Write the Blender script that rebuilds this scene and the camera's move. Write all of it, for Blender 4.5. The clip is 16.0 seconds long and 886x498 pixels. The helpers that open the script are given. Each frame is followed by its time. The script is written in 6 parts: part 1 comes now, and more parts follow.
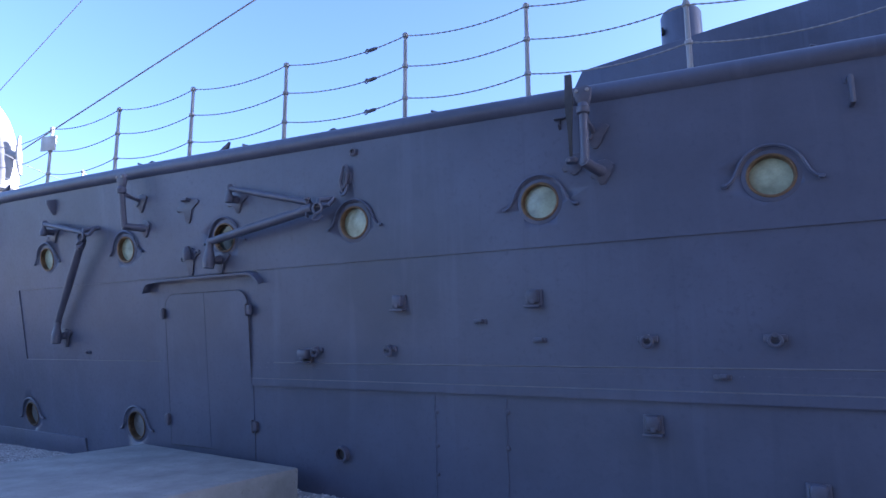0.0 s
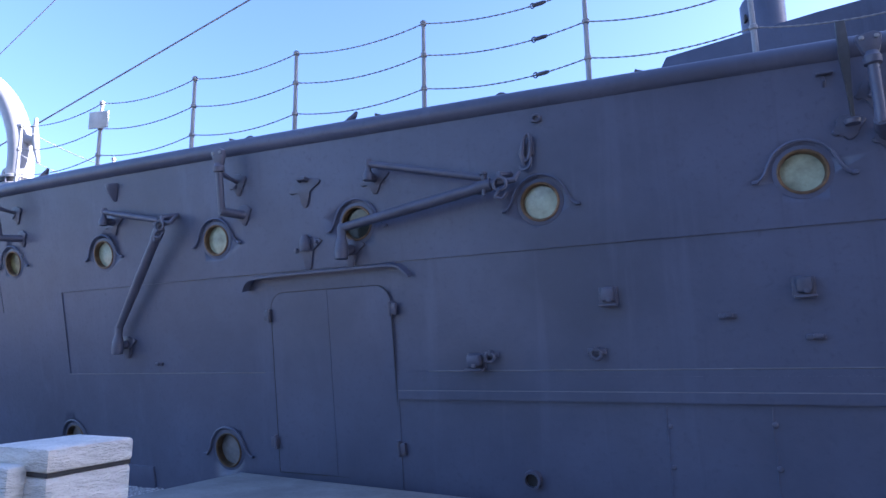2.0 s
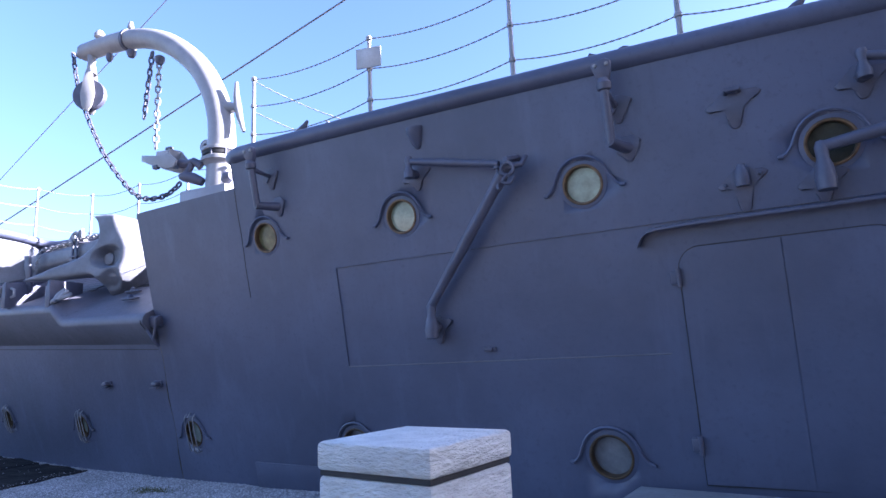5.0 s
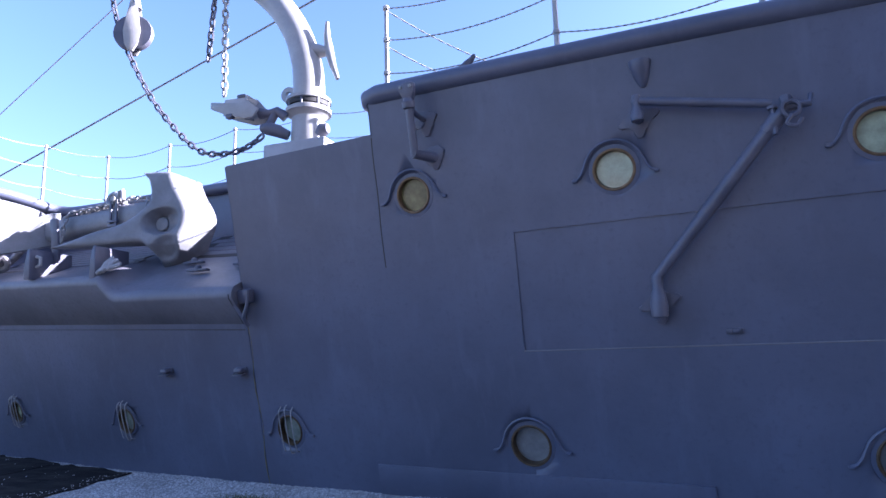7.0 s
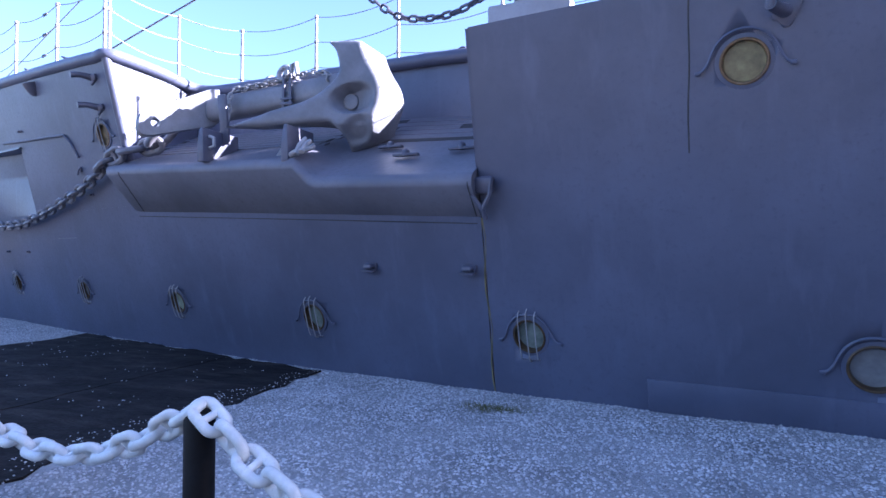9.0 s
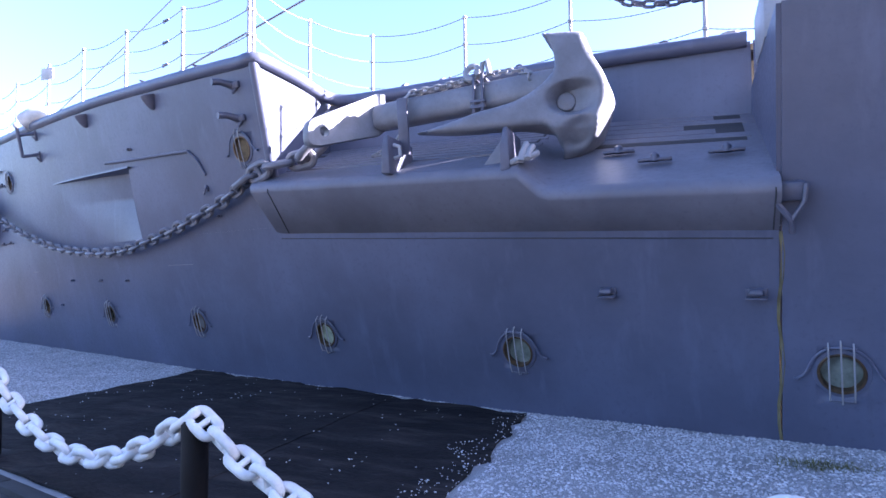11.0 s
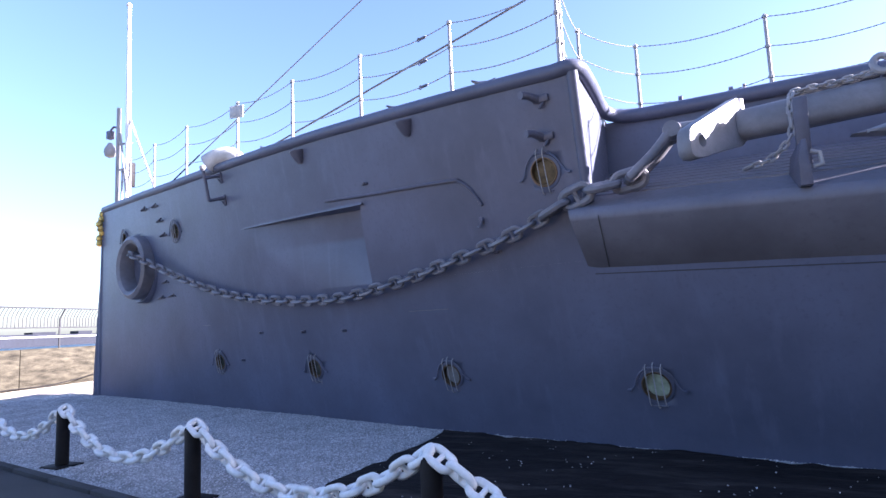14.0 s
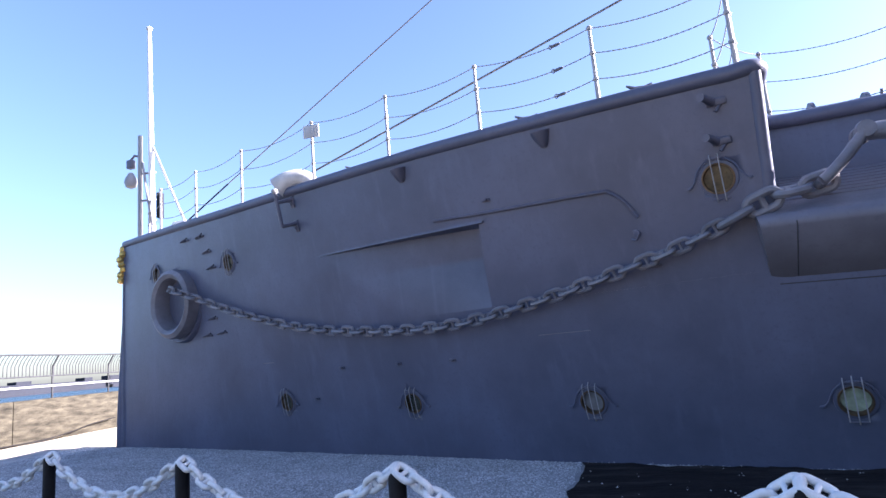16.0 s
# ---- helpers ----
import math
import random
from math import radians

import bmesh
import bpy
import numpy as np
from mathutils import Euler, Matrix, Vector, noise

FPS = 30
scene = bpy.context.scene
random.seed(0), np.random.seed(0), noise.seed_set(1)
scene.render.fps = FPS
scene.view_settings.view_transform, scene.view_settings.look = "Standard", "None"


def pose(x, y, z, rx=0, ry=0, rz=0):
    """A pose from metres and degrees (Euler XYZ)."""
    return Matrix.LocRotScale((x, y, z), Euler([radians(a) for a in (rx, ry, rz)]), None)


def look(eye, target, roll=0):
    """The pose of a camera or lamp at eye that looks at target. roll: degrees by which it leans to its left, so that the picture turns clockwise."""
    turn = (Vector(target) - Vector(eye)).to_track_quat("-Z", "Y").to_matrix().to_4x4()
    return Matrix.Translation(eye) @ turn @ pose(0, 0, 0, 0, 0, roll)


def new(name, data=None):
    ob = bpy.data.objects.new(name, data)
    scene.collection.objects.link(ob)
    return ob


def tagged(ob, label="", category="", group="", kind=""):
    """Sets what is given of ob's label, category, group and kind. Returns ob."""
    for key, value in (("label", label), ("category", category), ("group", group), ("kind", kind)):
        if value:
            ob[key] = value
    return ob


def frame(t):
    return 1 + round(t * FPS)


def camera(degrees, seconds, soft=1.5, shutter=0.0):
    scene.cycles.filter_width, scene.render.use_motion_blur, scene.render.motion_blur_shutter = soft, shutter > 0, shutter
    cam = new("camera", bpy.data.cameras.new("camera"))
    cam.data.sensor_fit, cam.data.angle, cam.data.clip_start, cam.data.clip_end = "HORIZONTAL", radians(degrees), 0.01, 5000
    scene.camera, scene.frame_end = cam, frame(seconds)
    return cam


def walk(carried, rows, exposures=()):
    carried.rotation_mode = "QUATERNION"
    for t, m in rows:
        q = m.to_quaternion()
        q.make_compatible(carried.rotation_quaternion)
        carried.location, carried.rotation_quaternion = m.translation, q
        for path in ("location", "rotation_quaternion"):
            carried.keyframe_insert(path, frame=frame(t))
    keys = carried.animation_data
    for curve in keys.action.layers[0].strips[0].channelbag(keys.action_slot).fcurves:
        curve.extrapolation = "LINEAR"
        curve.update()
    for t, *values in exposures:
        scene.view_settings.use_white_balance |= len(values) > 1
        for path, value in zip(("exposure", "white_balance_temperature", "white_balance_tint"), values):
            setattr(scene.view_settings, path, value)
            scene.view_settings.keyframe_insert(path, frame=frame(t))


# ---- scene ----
from mathutils.geometry import delaunay_2d_cdt

cam = camera(72.1, 16.0)
METRES, EYE, TILT, LEAN, TURN = 19.5, 1.65, 9.0, 0.25, 24.0
ROWS = [
    (0.0, 0.0, 0.0, 0.0, -0.0, 0.0, -0.0),
    (0.5, -0.026, 0.0158, -0.0022, -0.51, 3.19, -1.38),
    (1.0, -0.0533, 0.0283, -0.0054, -4.56, 3.29, -0.6),
    (1.5, -0.0801, 0.0432, -0.0085, -4.17, 2.79, -0.64),
    (2.0, -0.1081, 0.0551, -0.0117, -4.23, 1.07, 0.15),
    (2.5, -0.1355, 0.0696, -0.0148, -3.09, 2.65, 0.19),
    (3.0, -0.1637, 0.0816, -0.018, -3.49, 0.98, 0.42),
    (3.5, -0.1907, 0.0961, -0.0214, -1.35, 2.48, 0.52),
    (4.0, -0.2183, 0.1091, -0.0249, -1.53, 1.3, 1.39),
    (4.5, -0.2442, 0.1256, -0.0283, 0.14, 1.43, 2.31),
    (7.0, -0.3808, 0.2021, -0.043, -5.09, 0.82, 0.64),
    (7.5, -0.407, 0.2174, -0.0451, -4.01, 1.23, 0.38),
    (8.0, -0.4349, 0.2298, -0.0478, -5.26, -0.39, -1.08),
    (8.5, -0.4608, 0.2444, -0.0504, -4.01, -3.48, -0.24),
    (9.0, -0.4896, 0.2561, -0.0528, -1.82, -8.11, -0.92),
    (11.5, -0.6341, 0.323, -0.0623, -1.85, -5.09, 0.32),
    (12.0, -0.6643, 0.3329, -0.0634, -2.67, -4.36, 0.61),
    (12.5, -0.6927, 0.3468, -0.0653, -1.7, -4.36, 0.59),
    (13.0, -0.7239, 0.3535, -0.0661, -2.3, -2.22, 2.0),
    (13.5, -0.7537, 0.3648, -0.0663, -1.02, -1.42, 2.26),
    (14.0, -0.7857, 0.3706, -0.0673, 0.71, -1.91, 2.31),
    (14.5, -0.8149, 0.3818, -0.0683, -0.66, -2.12, 1.68),
    (15.0, -0.8455, 0.3885, -0.0695, -1.27, -1.22, 2.24),
    (15.5, -0.8736, 0.3979, -0.0703, -2.88, -1.04, 3.95),
    (16.0, -0.9052, 0.4025, -0.0702, -3.54, 0.94, 4.08),
]
EXPOSURES = [(0.0, 2.80, 5330, 25), (4.0, 2.91, 5490, 26), (7.5, 2.82, 5580, 26), (8.5, 2.84, 5500, 27), (9.0, 3.05, 5420, 28), (11.5, 3.38, 5780, 30), (12.2, 3.36, 5880, 31), (14.0, 2.86, 5920, 27), (16.0, 2.70, 5980, 25)]
walk(cam, [(t, pose(0, 0, EYE, TILT, LEAN, TURN) @ pose(METRES * x, METRES * y, METRES * z, 90 + pitch, roll, yaw)) for t, x, y, z, yaw, pitch, roll in ROWS], exposures=EXPOSURES)

# ---- world, sun ----
SUN_AZ, SUN_EL = radians(69), radians(21.2)      # from +y towards +x, above the horizon
world = bpy.data.worlds.new("sky")
scene.world = world
world.use_nodes = True
_nt = world.node_tree
_sky = _nt.nodes.new("ShaderNodeTexSky")
_sky.sky_type, _sky.sun_disc = "NISHITA", False
_sky.sun_elevation, _sky.sun_rotation = SUN_EL, SUN_AZ
_sky.air_density, _sky.dust_density, _sky.ozone_density = 1.0, 1.6, 3.0
_nt.links.new(_sky.outputs[0], _nt.nodes["Background"].inputs[0])
_nt.nodes["Background"].inputs[1].default_value = 0.062
sun = new("sun", bpy.data.lights.new("sun", "SUN"))
sun.data.energy, sun.data.angle, sun.data.color = 5.0, radians(0.5), (1.0, 0.94, 0.86)
_d = Vector((math.sin(SUN_AZ) * math.cos(SUN_EL), math.cos(SUN_AZ) * math.cos(SUN_EL), math.sin(SUN_EL)))
sun.matrix_world = look(_d * 60, (0, 0, 0))


# ---- materials ----
def material(name, base, rough=0.5, metal=0.0, vary=0.12, scale=1.5, fine=40.0, bump=0.15, dark=None, streak=0.0,
             stretch=(1, 1, 1), rand=0.0, spec=0.5, depth=0.01, spots=None, spot_at=(0.62, 0.7)):
    m = bpy.data.materials.new(name)
    m.use_nodes = True
    nt = m.node_tree
    p = nt.nodes["Principled BSDF"]
    p.inputs["Metallic"].default_value = metal
    p.inputs["Specular IOR Level"].default_value = spec
    co = nt.nodes.new("ShaderNodeNewGeometry")
    mp = nt.nodes.new("ShaderNodeVectorMath")
    mp.operation = "MULTIPLY"
    mp.inputs[1].default_value = stretch
    nt.links.new(co.outputs["Position"], mp.inputs[0])

    def tex(sc, det, src):
        n = nt.nodes.new("ShaderNodeTexNoise")
        n.inputs["Scale"].default_value, n.inputs["Detail"].default_value = sc, det
        n.inputs["Roughness"].default_value = 0.62
        nt.links.new(src, n.inputs["Vector"])
        return n.outputs[0]

    def mix(a, b, fac):
        n = nt.nodes.new("ShaderNodeMix")
        n.data_type = "RGBA"
        for i, v in ((0, fac), (6, a), (7, b)):
            if hasattr(v, "is_linked"):
                nt.links.new(v, n.inputs[i])
            else:
                n.inputs[i].default_value = v
        return n.outputs[2]

    def ramp(v, lo, hi):
        n = nt.nodes.new("ShaderNodeMapRange")
        n.inputs[1].default_value, n.inputs[2].default_value = lo, hi
        nt.links.new(v, n.inputs[0])
        return n.outputs[0]
    big, small = tex(scale, 5, mp.outputs[0]), tex(fine, 3, mp.outputs[0])
    lo = dark or tuple(c * (1 - 2 * vary) for c in base)
    hi = tuple(min(1, c * (1 + vary)) for c in base)
    col = mix((*lo, 1), (*hi, 1), ramp(big, 0.3, 0.7))
    col = mix(col, (*[c * 0.8 for c in base], 1), ramp(small, 0.55, 0.8))
    if streak:
        sv = nt.nodes.new("ShaderNodeVectorMath")
        sv.operation = "MULTIPLY"
        sv.inputs[1].default_value = (5.0, 5.0, 0.22)
        nt.links.new(co.outputs["Position"], sv.inputs[0])
        s = tex(1.0, 5, sv.outputs[0])
        col = mix(col, (*[min(1, c * (1 + streak)) for c in base], 1), ramp(s, 0.55, 0.85))
        s2 = tex(2.3, 4, sv.outputs[0])
        col = mix(col, (*[c * (1 - streak) for c in base], 1), ramp(s2, 0.6, 0.9))
    if spots:
        col = mix(col, (*spots, 1), ramp(tex(fine * 0.35, 4, mp.outputs[0]), *spot_at))
    if rand:
        oi = nt.nodes.new("ShaderNodeNewGeometry")
        mul = nt.nodes.new("ShaderNodeMix")
        mul.data_type, mul.blend_type = "RGBA", "MULTIPLY"
        mul.inputs[0].default_value = 1
        r = nt.nodes.new("ShaderNodeMapRange")
        r.inputs[3].default_value, r.inputs[4].default_value = 1 - rand, 1 + rand
        nt.links.new(oi.outputs["Random Per Island"], r.inputs[0])
        nt.links.new(col, mul.inputs[6])
        nt.links.new(r.outputs[0], mul.inputs[7])
        col = mul.outputs[2]
    nt.links.new(col, p.inputs["Base Color"])
    rr = nt.nodes.new("ShaderNodeMapRange")
    rr.inputs[3].default_value, rr.inputs[4].default_value = max(0.03, rough - 0.1), min(1, rough + 0.12)
    nt.links.new(small, rr.inputs[0])
    nt.links.new(rr.outputs[0], p.inputs["Roughness"])
    if bump:
        b = nt.nodes.new("ShaderNodeBump")
        b.inputs["Strength"].default_value, b.inputs["Distance"].default_value = bump, depth
        ad = nt.nodes.new("ShaderNodeMath")
        ad.operation = "MULTIPLY_ADD"
        ad.inputs[1].default_value = 2.5
        nt.links.new(big, ad.inputs[0])
        nt.links.new(small, ad.inputs[2])
        nt.links.new(ad.outputs[0], b.inputs["Height"])
        nt.links.new(b.outputs[0], p.inputs["Normal"])
    return m


HULL = material("hull_grey_paint", (0.095, 0.106, 0.158), 0.40, spec=0.42, vary=0.14, scale=0.7, fine=22, bump=0.15, streak=0.21, depth=0.012)
GREY = material("fitting_grey_paint", (0.094, 0.097, 0.135), 0.45, vary=0.14, scale=4, fine=60, bump=0.2, depth=0.004)
# bed paint, paler than the hull's
BEDP = material("bed_grey_paint", (0.145, 0.145, 0.175), 0.50, spec=0.4, vary=0.14, scale=1.2, fine=18, bump=0.04, depth=0.006)
ANCHOR = material("anchor_grey_paint", (0.17, 0.168, 0.19), 0.45, vary=0.16, scale=3, fine=35, bump=0.3, depth=0.006)
CASTING = material("anchor_pale_grey_paint", (0.190, 0.196, 0.222), 0.45, vary=0.16, scale=3, fine=35, bump=0.3, depth=0.006)
PALE = material("pale_grey_paint", (0.30, 0.30, 0.31), 0.42, vary=0.10, scale=3, fine=50, bump=0.15, depth=0.004)
WHITE = material("white_paint", (0.76, 0.76, 0.74), 0.4, vary=0.06, scale=4, fine=50, bump=0.15, depth=0.004)
CHAINW = material("white_chain_paint", (0.72, 0.72, 0.70), 0.5, vary=0.10, scale=9, fine=80, bump=0.3, depth=0.003)
BLACK = material("black_paint", (0.009, 0.008, 0.009), 0.6, spec=0.2, vary=0.25, scale=6, fine=60, bump=0.2, depth=0.003)
DARK = material("dark_inside", (0.03, 0.03, 0.032), 0.7, vary=0.2, bump=0)
SEAL = material("dark_joint", (0.05, 0.05, 0.055), 0.7, vary=0.2, bump=0)
BRONZE = material("bronze_ring", (0.185, 0.115, 0.06), 0.5, 0.4, vary=0.25, scale=12, fine=90, bump=0.1, depth=0.002)
DBRONZE = material("tarnished_bronze", (0.10, 0.065, 0.035), 0.5, 0.4, vary=0.3, scale=12, fine=90, bump=0.1, depth=0.002)
GLASS = material("curtained_porthole_glass", (0.37, 0.43, 0.32), 0.15, vary=0.2, scale=7, fine=25, bump=0.0, spec=0.6)
GLASSL = material("dusty_porthole_glass", (0.19, 0.22, 0.19), 0.2, vary=0.25, scale=7, fine=25, bump=0.0, spec=0.5)
GLASSG = material("clear_porthole_glass", (0.20, 0.20, 0.20), 0.08, vary=0.15, scale=7, fine=25, bump=0.0, spec=0.9)
GLASSA = material("amber_porthole_glass", (0.165, 0.155, 0.075), 0.22, vary=0.3, scale=8, fine=25, bump=0.0, spec=0.4)
GLASSD = material("dark_porthole_glass", (0.05, 0.055, 0.045), 0.10, vary=0.3, scale=7, fine=25, bump=0.0, spec=0.5)
GLASSB = material("brown_curtained_glass", (0.105, 0.075, 0.035), 0.3, vary=0.35, scale=9, fine=25, bump=0.0, spec=0.3)
GOLD = material("gilded_crest", (0.62, 0.42, 0.12), 0.35, 0.7, vary=0.25, scale=14, fine=60, bump=0.3, depth=0.004)
STONEW = material("whitewashed_stone", (0.66, 0.66, 0.63), 0.75, vary=0.10, scale=7, fine=35, bump=0.75, depth=0.02, stretch=(1, 1, 3.5))
CONC = material("old_concrete", (0.29, 0.29, 0.285), 0.85, vary=0.16, scale=2.2, fine=45, bump=0.5, depth=0.008, spots=(0.20, 0.20, 0.18))
PLAZA = material("pale_sunlit_concrete", (0.56, 0.48, 0.36), 0.85, vary=0.14, scale=0.6, fine=30, bump=0.3, depth=0.008)
SEAWALL = material("weathered_sea_wall", (0.064, 0.057, 0.041), 0.9, vary=0.40, scale=2.6, fine=26, bump=0.7, depth=0.03, spots=(0.028, 0.025, 0.017), stretch=(0.55, 0.55, 2.6), spec=0.2)
SHORE = material("hazy_far_shore", (0.013, 0.016, 0.026), 0.9, vary=0.15, scale=0.02, fine=0.3, bump=0)
RAIL = material("railing_grey_paint", (0.045, 0.047, 0.052), 0.6, vary=0.2, scale=8, fine=60, bump=0.1, spec=0.25, depth=0.003)
VENT = material("dull_white_paint", (0.50, 0.50, 0.49), 0.55, vary=0.14, scale=5, fine=50, bump=0.15, depth=0.004)
GRAVEL = material("pale_gravel_bed", (0.36, 0.36, 0.36), 0.85, vary=0.18, scale=1.2, fine=70, bump=0.9, depth=0.02)
STONES = material("pale_gravel_stones", (0.47, 0.47, 0.475), 0.8, vary=0.12, scale=2, fine=80, bump=0.2, rand=0.45, depth=0.004)
# the tar's spots are brown patches with soft sheen painted in
TAR = material("black_tar_sheet", (0.014, 0.012, 0.012), 0.8, spec=0.15, vary=0.5, scale=1.1, fine=7, bump=0.9, depth=0.035, dark=(0.006, 0.006, 0.007), spots=(0.050, 0.042, 0.038), stretch=(0.5, 1.6, 1), spot_at=(0.50, 0.74))
ASPHALT = material("asphalt", (0.034, 0.034, 0.035), 0.9, vary=0.2, scale=1.4, fine=120, bump=0.6, depth=0.006)
DECKM = material("deck_planking", (0.25, 0.22, 0.18), 0.7, vary=0.15, scale=3, fine=30, bump=0.2)
SEA = material("sea_water", (0.025, 0.06, 0.095), 0.35, vary=0.25, scale=0.15, fine=1.2, bump=0.8, depth=0.6, spec=0.25)
GRASS = material("dry_grass", (0.13, 0.13, 0.04), 0.8, vary=0.25, scale=20, fine=90, bump=0, rand=0.3)
ROPE = material("weathered_steel_wire", (0.30, 0.30, 0.31), 0.6, 0.0, vary=0.1, scale=10, fine=90, bump=0.2, depth=0.002)
STAY = material("galvanised_stay_wire", (0.16, 0.16, 0.17), 0.55, vary=0.15, scale=10, fine=90, bump=0.2, depth=0.002)
WIRE = material("dark_steel_wire", (0.06, 0.06, 0.065), 0.6, vary=0.15, scale=10, fine=90, bump=0.2, depth=0.002)
RUST = material("rust_stained_joint", (0.15, 0.125, 0.06), 0.8, vary=0.3, scale=6, fine=50, bump=0.3)


# ---- building helpers ----
def mesh_of(name, bm, mat, smooth=True, angle=38):
    me = bpy.data.meshes.new(name)
    bmesh.ops.recalc_face_normals(bm, faces=bm.faces)
    if smooth:
        lim = radians(angle)
        for e in bm.edges:
            e.smooth = len(e.link_faces) == 2 and e.calc_face_angle(3.0) < lim
        for f in bm.faces:
            f.smooth = True
    bm.to_mesh(me)
    bm.free()
    me.materials.append(mat)
    return me


def part(name, bm, mat, parent, label="", smooth=True, m=None):
    ob = new(name, mesh_of(name, bm, mat, smooth))
    ob.parent = parent
    if m is not None:
        ob.matrix_local = m
    if label:
        ob["label"] = label
    return ob


def thing(name, m, label, category, group="", kind=""):
    e = new(name)
    e.empty_display_size = 0.1
    e.matrix_world = m if isinstance(m, Matrix) else Matrix.Translation(m)
    return tagged(e, label, category, group, kind)


def solo(name, bm, mat, label, category, group="", kind="", smooth=True, m=None):
    ob = new(name, mesh_of(name, bm, mat, smooth))
    if m is not None:
        ob.matrix_world = m
    return tagged(ob, label, category, group, kind)


def B():
    return bmesh.new()


def V(*a):
    return Vector(a)


def box(bm, c, s, bev=0.0, m=None, seg=2):
    r = bmesh.ops.create_cube(bm, size=1.0)
    vs = r["verts"]
    bmesh.ops.scale(bm, vec=s, verts=vs)
    if bev:
        es = list({e for v in vs for e in v.link_edges})
        vs = bmesh.ops.bevel(bm, geom=es, offset=bev, segments=seg, affect="EDGES", profile=0.5)["verts"] + [v for v in vs if v.is_valid]
        vs = list(set(vs))
    bmesh.ops.transform(bm, matrix=Matrix.Translation(c) @ (m or Matrix()), verts=vs)
    return vs


def tube(bm, pts, r, seg=10, closed=False, caps=True, flat=1.0):
    """A tube along pts; r one radius or one each; flat squeezes it across."""
    pts = [Vector(p) for p in pts]
    n = len(pts)
    rs = list(r) if isinstance(r, (list, tuple)) else [r] * n
    rings, up = [], None
    for i, p in enumerate(pts):
        a = pts[(i - 1) % n] if closed or i else p
        b = pts[(i + 1) % n] if closed or i < n - 1 else p
        t = (b - a).normalized()
        if up is None:
            up = t.orthogonal().normalized() if abs(t.z) > 0.95 else t.cross(V(0, 0, 1)).normalized()
        up = (up - t * up.dot(t)).normalized()
        w = t.cross(up)
        rings.append([bm.verts.new(p + up * (rs[i] * math.cos(2 * math.pi * k / seg) * flat) + w * (rs[i] * math.sin(2 * math.pi * k / seg))) for k in range(seg)])
    for i in range(n if closed else n - 1):
        A, C = rings[i], rings[(i + 1) % n]
        for k in range(seg):
            bm.faces.new((A[k], A[(k + 1) % seg], C[(k + 1) % seg], C[k]))
    if caps and not closed:
        bm.faces.new(rings[0])
        bm.faces.new(rings[-1])


def lathe(bm, prof, m=None, seg=24, closed=False):
    """Turns (radius, height) pairs about z."""
    m = m or Matrix()
    rings = [[bm.verts.new(m @ V(r * math.cos(2 * math.pi * k / seg), r * math.sin(2 * math.pi * k / seg), h)) for k in range(seg)] for r, h in prof]
    for i in range(len(rings) if closed else len(rings) - 1):
        A, C = rings[i], rings[(i + 1) % len(rings)]
        for k in range(seg):
            bm.faces.new((A[k], A[(k + 1) % seg], C[(k + 1) % seg], C[k]))
    if not closed:
        bm.faces.new(rings[0])
        bm.faces.new(rings[-1])


def prism(bm, poly, y0, y1, bev=0.0):
    """A polygon of (x, z) pairs pushed from y0 to y1."""
    a = [bm.verts.new((x, y0, z)) for x, z in poly]
    b = [bm.verts.new((x, y1, z)) for x, z in poly]
    n = len(poly)
    fs = [bm.faces.new(a), bm.faces.new(b[::-1])] + [bm.faces.new((a[i], b[i], b[(i + 1) % n], a[(i + 1) % n])) for i in range(n)]
    if bev:
        bmesh.ops.bevel(bm, geom=list({e for f in fs for e in f.edges}), offset=bev, segments=2, affect="EDGES", profile=0.5)


def spline(pts, n):
    """A smooth line through pts, n steps a span."""
    P = [Vector(p) for p in pts]
    P = [2 * P[0] - P[1]] + P + [2 * P[-1] - P[-2]]
    out = []
    for i in range(1, len(P) - 2):
        for k in range(n):
            t = k / n
            a, b, c, d = P[i - 1], P[i], P[i + 1], P[i + 2]
            out.append(0.5 * (2 * b + (c - a) * t + (2 * a - 5 * b + 4 * c - d) * t * t + (3 * b - a - 3 * c + d) * t ** 3))
    return out + [P[-2]]


def lerp(table, x):
    """Straight between (x, value) pairs, sorted by x."""
    if x <= table[0][0]:
        return table[0][1]
    for (a, p), (b, q) in zip(table, table[1:]):
        if x <= b:
            return p + (q - p) * (x - a) / (b - a)
    return table[-1][1]


ROTX = Matrix.Rotation(radians(90), 4, "X")     # turns z into -y: outwards in a hull frame
ROTY = Matrix.Rotation(radians(90), 4, "Y")

# ---- the ship's form ----
HULL_C = [4.92823, -1.45856, -0.27703, -0.32222, -0.05809, 0.0344, 0.34728, 0.07171, -0.01056]


def hull(x, z):
    """y of the near side of the hull."""
    u = x / 10
    c = HULL_C
    return c[0] + u * (c[1] + u * (c[2] + u * (c[3] + u * c[4]))) + z * (c[5] + u * (c[6] + u * (c[7] + u * c[8])))


def axis_y(x):
    return 11.2 + 0.08 * (x + 31.9)


def far(x, z):
    return 2 * axis_y(x) - hull(x, z)


def rail_z(x):
    """Height of the middle of the rounded gunwale."""
    return lerp([(-31.9, 4.97), (-27.2, 4.68), (-22.3, 4.47), (-18.2, 4.23), (-10.9, 3.905), (-5.0, 3.83), (-1.0, 3.80), (9, 3.74)], x)


def hull_at(x, z, out=0.0):
    n = hull_normal(x, z)
    return V(x, hull(x, z), z) + n * out


def hull_normal(x, z):
    e = 0.01
    a = V(2 * e, hull(x + e, z) - hull(x - e, z), 0)
    b = V(0, hull(x, z + e) - hull(x, z - e), 2 * e)
    return a.cross(b).normalized()      # towards -y, outboard


